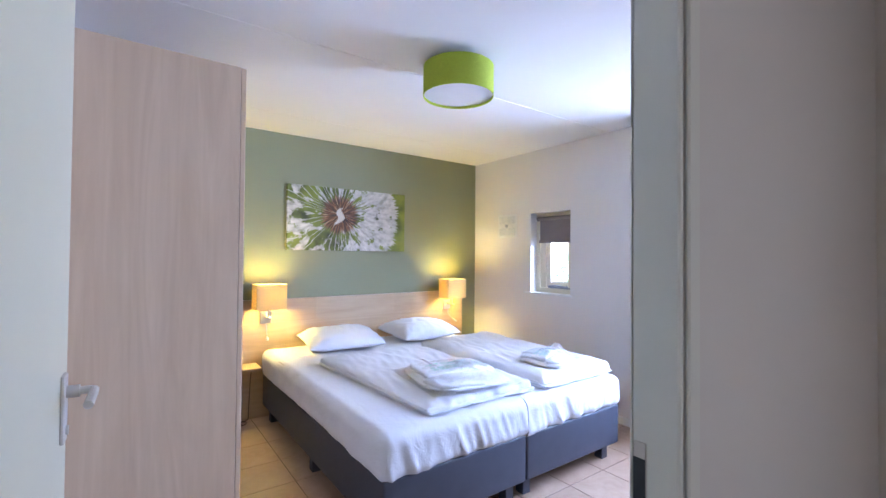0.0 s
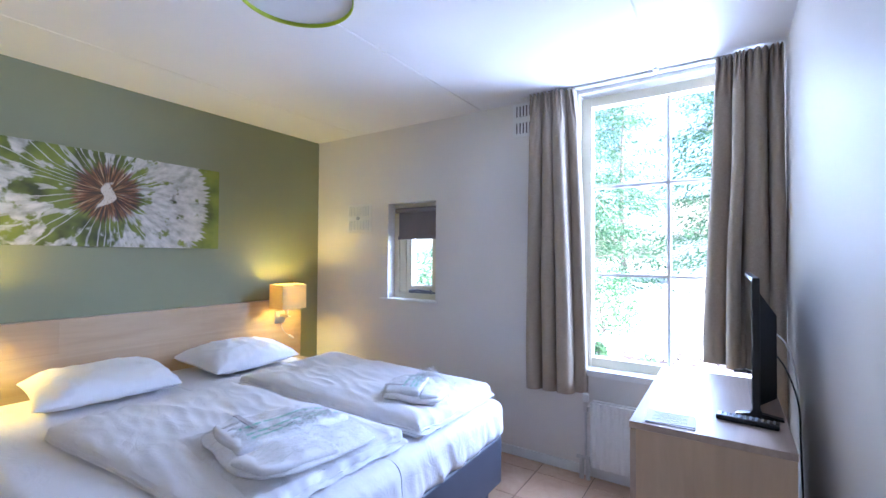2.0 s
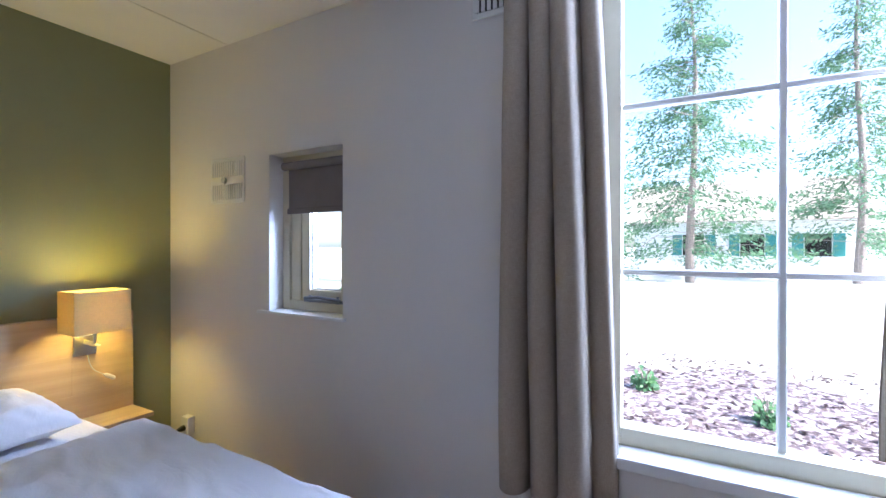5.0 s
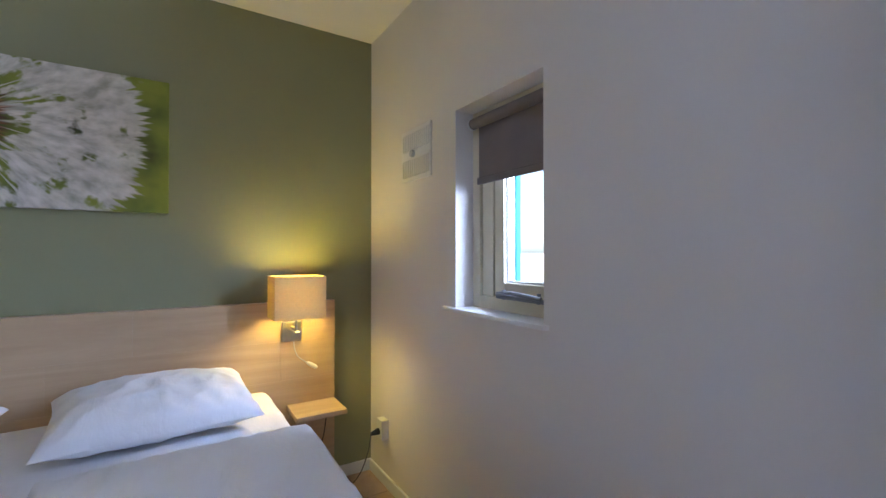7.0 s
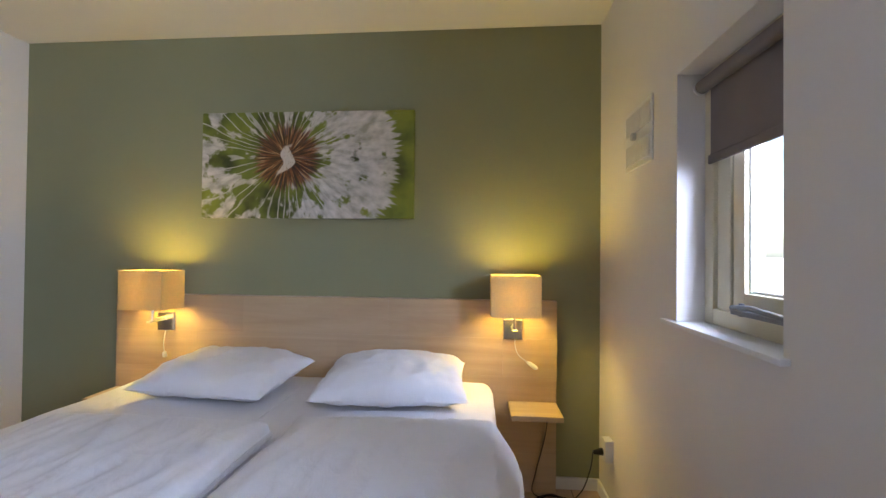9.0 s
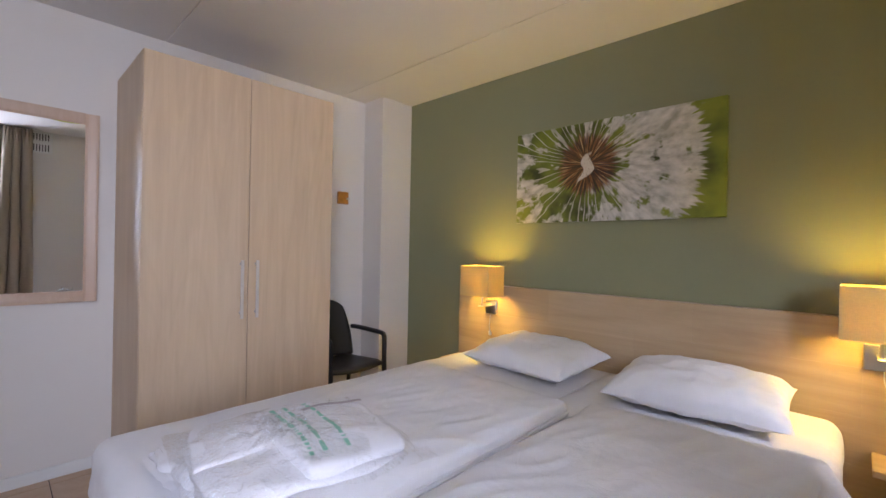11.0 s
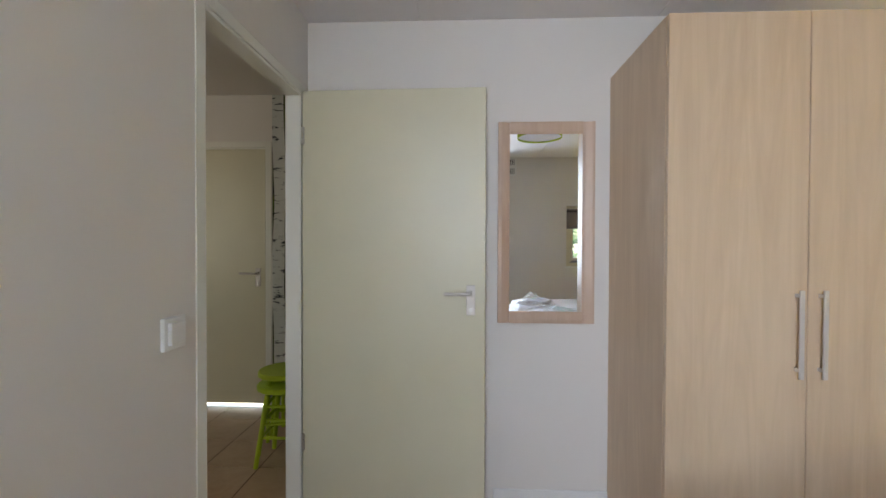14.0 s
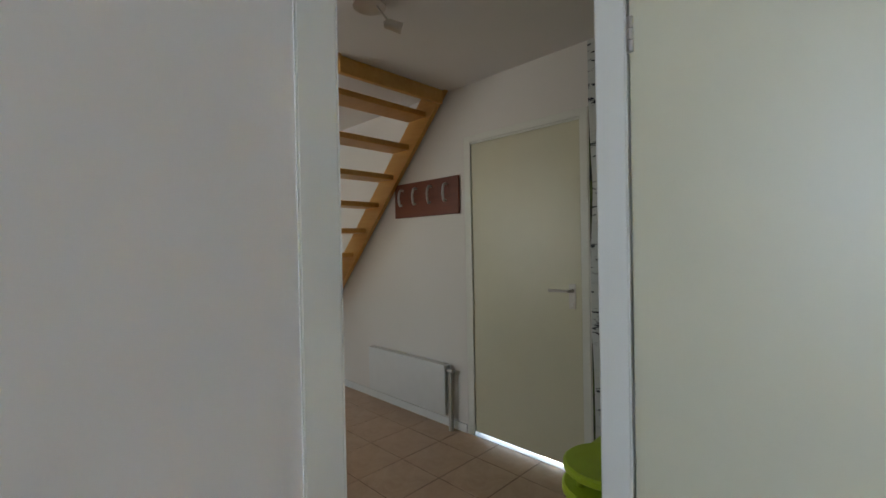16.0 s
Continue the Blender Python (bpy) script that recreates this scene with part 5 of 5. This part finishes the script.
part("sheet", rotated_box(bmesh.new(), 2.340, 0.406, ZT + 0.0045, 0.116, 0.140, 0.002, 5, 0.0005), "paper", bk)
bm = bmesh.new()
for k in range(9):
    rotated_box(bm, 2.340 + 0.045 - k * 0.0115, 0.406, ZT + 0.0066, 0.0035, 0.10 - 0.03 * (k % 3 == 2), 0.0003, 5, 0)
part("print_line", bm, "ink", bk)

# ---- the hall ----
rk = thing("coat_rack", (HX + 0.01, -2.02, 1.70), "dark red brown coat rack board with four pale hooks", "coat rack")
box("rack_board", HX + 0.0005, HX + 0.020, -2.375, -1.662, 1.560, 1.832, "rack", rk, 0.004)
for k in range(4):
    y = -2.27 + k * 0.165
    bm = bmesh.new()
    tube(bm, curve_pts([(HX + 0.02, y, 1.78), (HX + 0.05, y, 1.775), (HX + 0.065, y, 1.72), (HX + 0.055, y, 1.66), (HX + 0.035, y, 1.66)], 5), 0.009, 8)
    part("hook", bm, "copper", rk, smooth=True)
hr = thing("hall_radiator", (HX + 0.06, -2.22, 0.1), "white panel radiator under the coat rack", "radiator")
box("front_panel", HX + 0.060, HX + 0.080, -2.70, -1.775, 0.105, 0.468, "rad", hr, 0.006, seg=2)
box("back_panel", HX + 0.020, HX + 0.036, -2.70, -1.775, 0.105, 0.468, "rad", hr, 0.004)
box("top_grille", HX + 0.037, HX + 0.059, -2.70, -1.775, 0.455, 0.466, "rad", hr, 0.001)
for y in (-2.5, -1.95):
    box("wall_bracket", HX + 0.0005, HX + 0.0195, y, y + 0.03, 0.14, 0.43, "rad", hr, 0.001)
bm = bmesh.new()
tube(bm, [(HX + 0.05, -1.745, 0.44), (HX + 0.05, -1.745, 0.0)], 0.010, 8)
tube(bm, [(HX + 0.05, -1.775, 0.43), (HX + 0.05, -1.72, 0.43)], 0.014, 8)
tube(bm, [(HX + 0.05, -1.745, 0.12), (HX + 0.05, -1.745, 0.0)], 0.017, 8)
part("pipe", bm, "copper", hr, smooth=True)

st = thing("staircase", (-0.7, -2.6, 0), "open pine staircase with plank treads rising to the ceiling", "stairs")
sl = 1.08
for nm, x in (("stringer", -1.118), ("stringer", -0.235)):
    bm = prism(bmesh.new(), [(-4.33, 0.0), (-4.08, 0.0), (-1.745, HC - 0.001), (-1.99, HC - 0.001)], 0, x, x + 0.035)
    part(nm, bm, "stairwood", st)
for k in range(11):
    z, y = 2.335 - 0.21 * k, -2.045 - 0.20 * k
    box("tread", -1.0825, -0.2355, y - 0.10, y + 0.10, z - 0.040, z, "stairwood", st, 0.003)
box("landing_edge", -1.0825, -0.2355, -1.80, -1.765, HC - 0.10, HC - 0.001, "stairwood", st, 0.003)
bm = bmesh.new()
tube(bm, [(-0.16, -4.0, 0.95), (-0.16, -2.6, 2.42)], 0.02, 10)
for k in range(6):
    y = -3.95 + k * 0.22
    tube(bm, [(-0.19, y, (y + 4.2) * 1.05), (-0.165, y, (y + 4.0) * 1.05 + 0.95)], 0.011, 8)
part("handrail", bm, "stairwood", st, smooth=True)

hl = thing("hall_spotlight", (0.0, -1.05, HC), "brushed steel ceiling spotlight with a tilted head, off", "lamp")
bm = bmesh.new()
tube(bm, [(-0.03, -1.188, HC - 0.0005), (-0.03, -1.188, HC - 0.034)], 0.075, 24)
part("ceiling_rose", bm, "chrome", hl, smooth=True)
bm = bmesh.new()
tube(bm, [(-0.05, -1.16, HC - 0.034), (-0.060, -1.085, HC - 0.135)], 0.005, 8)
part("spot_arm", bm, "chrome", hl)
bm = bmesh.new()
tube(bm, [(-0.040, -1.100, HC - 0.142), (-0.060, -1.085, HC - 0.140), (-0.105, -1.055, HC - 0.156)], [0.014, 0.022, 0.024], 16)
part("spot_head", bm, "chrome", hl, smooth=True)


def stool(cx, cy, h, label):
    s = thing("stool", (cx, cy, 0), label, "stool", "lime stools in the hall")
    bm = bmesh.new()
    tube(bm, [(cx, cy, h - 0.032), (cx, cy, h - 0.026), (cx, cy, h - 0.006), (cx, cy, h)], [0.150, 0.158, 0.158, 0.150], 32)
    part("seat", bm, "lime", s, smooth=True)
    for k in range(4):
        a = radians(45 + 90 * k)
        bm = bmesh.new()
        tube(bm, [(cx + 0.10 * math.cos(a), cy + 0.10 * math.sin(a), h - 0.03), (cx + 0.175 * math.cos(a), cy + 0.175 * math.sin(a), 0.0)], [0.017, 0.013], 10)
        part("leg", bm, "lime", s, smooth=True)
    for zz in (0.17, 0.27):
        f = 0.175 - 0.075 * zz / h
        for k in range(4):
            a, b2 = radians(45 + 90 * k), radians(135 + 90 * k)
            bm = bmesh.new()
            tube(bm, [(cx + f * math.cos(a), cy + f * math.sin(a), zz), (cx + f * math.cos(b2), cy + f * math.sin(b2), zz)], 0.009, 8)
            part("rung", bm, "lime", s, smooth=True)
    return s


s0 = stool(-0.36, -0.270, 0.465, "lime painted round wooden stool, the lower of a stack")
s1 = copy_thing(s0, pose(-0.375, -0.272, 0.075, 0, 0, 8))
tagged(s1, "lime painted round wooden stool stacked on another")
cr = thing("lime_chair", (-0.62, -0.18, 0), "lime chair with a tall curved back behind the stools", "chair")
bm = bmesh.new()
tube(bm, curve_pts([(-0.80, -0.20, 0.42), (-0.80, -0.17, 0.85), (-0.72, -0.14, 1.0), (-0.50, -0.14, 1.0), (-0.42, -0.17, 0.85), (-0.42, -0.20, 0.42)], 6), 0.014, 10)
part("back_hoop", bm, "lime", cr, smooth=True)
for x in (-0.72, -0.61, -0.50):
    part("spindle", tube(bmesh.new(), [(x, -0.20, 0.43), (x, -0.145, 0.99)], 0.008, 8), "lime", cr)
part("seat", add_box(bmesh.new(), -0.82, -0.53, -0.50, -0.18, 0.405, 0.430, 0.010, 2), "lime", cr, smooth=True)
for x, y in ((-0.80, -0.47), (-0.56, -0.47), (-0.80, -0.20), (-0.56, -0.20)):
    part("leg", tube(bmesh.new(), [(x, y, 0.41), (x, y, 0.0)], [0.015, 0.012], 8), "lime", cr)

# ---- outdoors ----
bm = bmesh.new()
add_box(bm, -1500, 1500, -1500, 1500, -0.5, -0.13)
part("ground", bm, "ground", kind="structure")


def tree(cx, cy, h, r, seed, label, low=0.12, dens=1.0, gz=-0.13):
    rnd = random.Random(seed)
    t = thing("conifer", (cx, cy, gz), label, "tree", "garden trees")
    bm = bmesh.new()
    pts = [(cx + 0.1 * math.sin(k * 0.9 + seed), cy + 0.1 * math.cos(k * 0.7 + seed), gz + h * k / 9) for k in range(10)]
    tube(bm, pts, [h * 0.013 * (1 - k / 10) + 0.012 for k in range(10)], 10)
    boughs = []
    n = int(70 * dens)
    for k in range(n):
        t0 = low + (0.98 - low) * k / n
        a = rnd.uniform(0, math.tau)
        ln = r * (1 - t0) ** 0.75 * rnd.uniform(0.55, 1.1)
        z = gz + h * t0
        tip = (cx + ln * math.cos(a), cy + ln * math.sin(a), z - ln * rnd.uniform(0.0, 0.35))
        tube(bm, [(cx, cy, z), ((cx + tip[0]) / 2, (cy + tip[1]) / 2, z + 0.04 * ln), tip], [0.022, 0.012, 0.004], 4)
        boughs.append(((cx, cy, z), tip, ln))
    part("trunk", bm, "bark", t)
    vs, fs = [], []
    for a, b, ln in boughs:
        a, b = Vector(a), Vector(b)
        d = (b - a).normalized()
        for q in range(int(62 * min(2.0, ln))):
            s = rnd.uniform(0.22, 1.05)
            p = a.lerp(b, s) + Vector((rnd.gauss(0, 0.22), rnd.gauss(0, 0.22), rnd.gauss(-0.08, 0.14)))
            u = (d + Vector((rnd.gauss(0, 0.6), rnd.gauss(0, 0.6), rnd.gauss(-0.3, 0.3)))).normalized()
            w = u.orthogonal().normalized()
            w.rotate(Matrix.Rotation(rnd.uniform(0, math.tau), 3, u))
            L, B = rnd.uniform(0.10, 0.26), rnd.uniform(0.02, 0.05)
            i = len(vs)
            vs += [p - u * L / 2, p + w * B, p + u * L / 2, p - w * B]
            fs.append((i, i + 1, i + 2, i + 3))
    off = Vector((cx, cy, gz))
    me = bpy.data.meshes.new("crown")
    me.from_pydata([v - off for v in vs], [], fs)
    me.materials.append(M["needles"])
    ob = new("crown", me)
    ob.parent = t
    return t


for i, (x, y, h, r, low, d) in enumerate(((22.7, 0.3, 13.0, 4.6, 0.09, 1.9), (19.0, 5.2, 12.0, 3.9, 0.08, 1.7), (25.0, -5.5, 13.0, 4.2, 0.12, 1.5), (16.0, 8.6, 10.5, 2.9, 0.08, 1.0), (31.0, 6.0, 15.0, 4.6, 0.08, 1.5), (27.0, 13.0, 13.0, 3.8, 0.08, 0.9))):
    tree(x, y, h, r, 31 + i, "tall pale green conifer standing beyond the sandy ground", low, d)


def bush(cx, cy, r, h, n, seed, label):
    rnd = random.Random(seed)
    b = thing("bush", (cx, cy, -0.13), label, "bush", "garden bushes")
    bm = bmesh.new()
    for k in range(7):
        a = rnd.uniform(0, math.tau)
        tube(bm, [(cx, cy, -0.13), (cx + 0.4 * r * math.cos(a), cy + 0.4 * r * math.sin(a), h * 0.4), (cx + 0.8 * r * math.cos(a), cy + 0.8 * r * math.sin(a), h * rnd.uniform(0.6, 0.95))], [0.012, 0.008, 0.003], 5)
    part("stem", bm, "bark", b)
    vs, fs = [], []
    for _ in range(n):
        a, s = rnd.uniform(0, math.tau), rnd.uniform(0.2, 1) ** 0.6
        z = rnd.uniform(0.05, 1)
        rr = r * s * (1 - 0.5 * z * z)
        p = Vector((cx + rr * math.cos(a), cy + rr * math.sin(a), -0.13 + h * z + rnd.gauss(0, 0.05)))
        u = Vector((rnd.gauss(0, 1), rnd.gauss(0, 1), rnd.gauss(0, 0.7))).normalized()
        w = u.orthogonal().normalized()
        L, B = rnd.uniform(0.04, 0.09), rnd.uniform(0.015, 0.03)
        i = len(vs)
        vs += [p - u * L / 2 - Vector((cx, cy, -0.13)), p + w * B - Vector((cx, cy, -0.13)), p + u * L / 2 - Vector((cx, cy, -0.13)), p - w * B - Vector((cx, cy, -0.13))]
        fs.append((i, i + 1, i + 2, i + 3))
    me = bpy.data.meshes.new("leaves")
    me.from_pydata(vs, [], fs)
    me.materials.append(M["shrub"])
    ob = new("leaves", me)
    ob.parent = b


bush(9.7, 2.3, 0.7, 1.3, 1800, 6, "low green bush at the edge of the sandy path")
bush(7.3, 4.6, 0.9, 1.5, 3000, 7, "green bush outside the small window")

rnd = random.Random(12)
vs, fs = [], []
for _ in range(5200):
    p = Vector((rnd.uniform(4.2, 8.6), rnd.uniform(-3.5, 4.5), -0.126 + rnd.uniform(0, 0.025)))
    u = Vector((rnd.gauss(0, 1), rnd.gauss(0, 1), rnd.gauss(0, 0.25))).normalized()
    w = u.cross(Vector((rnd.gauss(0, 0.3), rnd.gauss(0, 0.3), 1))).normalized()
    L, B = rnd.uniform(0.02, 0.07), rnd.uniform(0.008, 0.022)
    i = len(vs)
    vs += [p - u * L, p + w * B, p + u * L, p - w * B]
    fs.append((i, i + 1, i + 2, i + 3))
me = bpy.data.meshes.new("leaf_litter")
me.from_pydata(vs, [], fs)
me.materials.append(M["litter"])
tagged(new("leaf_litter", me), "purple brown fallen leaves scattered on the sandy ground", "leaves", kind="stuff")
for i, (x, y) in enumerate(((6.4, 0.15), (6.9, 1.1), (7.6, 1.9))):
    bush(x, y, 0.14, 0.12, 160, 40 + i, "small green weed among the fallen leaves")

hs = thing("neighbour_house", (30, -2.5, -0.13), "white neighbouring house with teal shutters and a dark roof far off", "house")
box("wall", 29, 36, -7, 3, -0.13, 2.7, "trim", hs, 0)
bm = bmesh.new()
a = [bm.verts.new((x, -7.4, z)) for x, z in ((28.6, 2.7), (36.4, 2.7), (32.5, 5.2))]
b = [bm.verts.new((x, 3.4, z)) for x, z in ((28.6, 2.7), (36.4, 2.7), (32.5, 5.2))]
bm.faces.new(a)
bm.faces.new(b[::-1])
for i in range(3):
    bm.faces.new((a[i], a[(i + 1) % 3], b[(i + 1) % 3], b[i]))
part("roof", bm, "bark", hs)
for y in (-5.6, -3.0, -0.4):
    wn_ = box("window", 28.96, 28.995, y, y + 1.0, 0.9, 2.0, "screen", hs, 0)
    for yy in (y - 0.5, y + 1.05):
        box("shutter", 28.93, 28.955, yy, yy + 0.45, 0.9, 2.0, "teal", hs, 0)
po = thing("garden_post", (4.32, 3.18, -0.13), "teal painted wooden post outside the small window", "post")
box("post", 4.30, 4.335, 3.155, 3.190, -0.13, 2.3, "teal", po, 0.004)

# ---- floor tiles, last ----
PITCH, X_0, Y_0, GAP = 0.328, 0.406, 1.262, 0.0045
meshes = {}


def tile(x0, x1, y0, y1):
    w, h = round(x1 - x0, 3), round(y1 - y0, 3)
    if w < 0.012 or h < 0.012:
        return
    if (w, h) not in meshes:
        bm = add_box(bmesh.new(), -w / 2, w / 2, -h / 2, h / 2, -0.0035, 0.0, 0.0015, 1)
        me = bpy.data.meshes.new("tile")
        bm.to_mesh(me)
        bm.free()
        me.materials.append(M["tile"])
        meshes[w, h] = me
    ob = new("tile", meshes[w, h])
    ob.location = ((x0 + x1) / 2, (y0 + y1) / 2, 0)
    ob.parent = floor


rnd = random.Random(4)
for i in range(-6, 12):
    for j in range(-19, 9):
        xa, ya = X_0 + i * PITCH + GAP / 2, Y_0 + j * PITCH + GAP / 2
        xb, yb = xa + PITCH - GAP, ya + PITCH - GAP
        for rx0, rx1, ry0, ry1 in ((0.0, W, 0.0, D), (HX, 2.2, HY, -TH), (DR[0], DR[1], -TH, 0.0)):
            cx0, cx1, cy0, cy1 = max(xa, rx0), min(xb, rx1), max(ya, ry0), min(yb, ry1)
            if cx0 < cx1 and cy0 < cy1:
                tile(cx0, cx1, cy0, cy1)
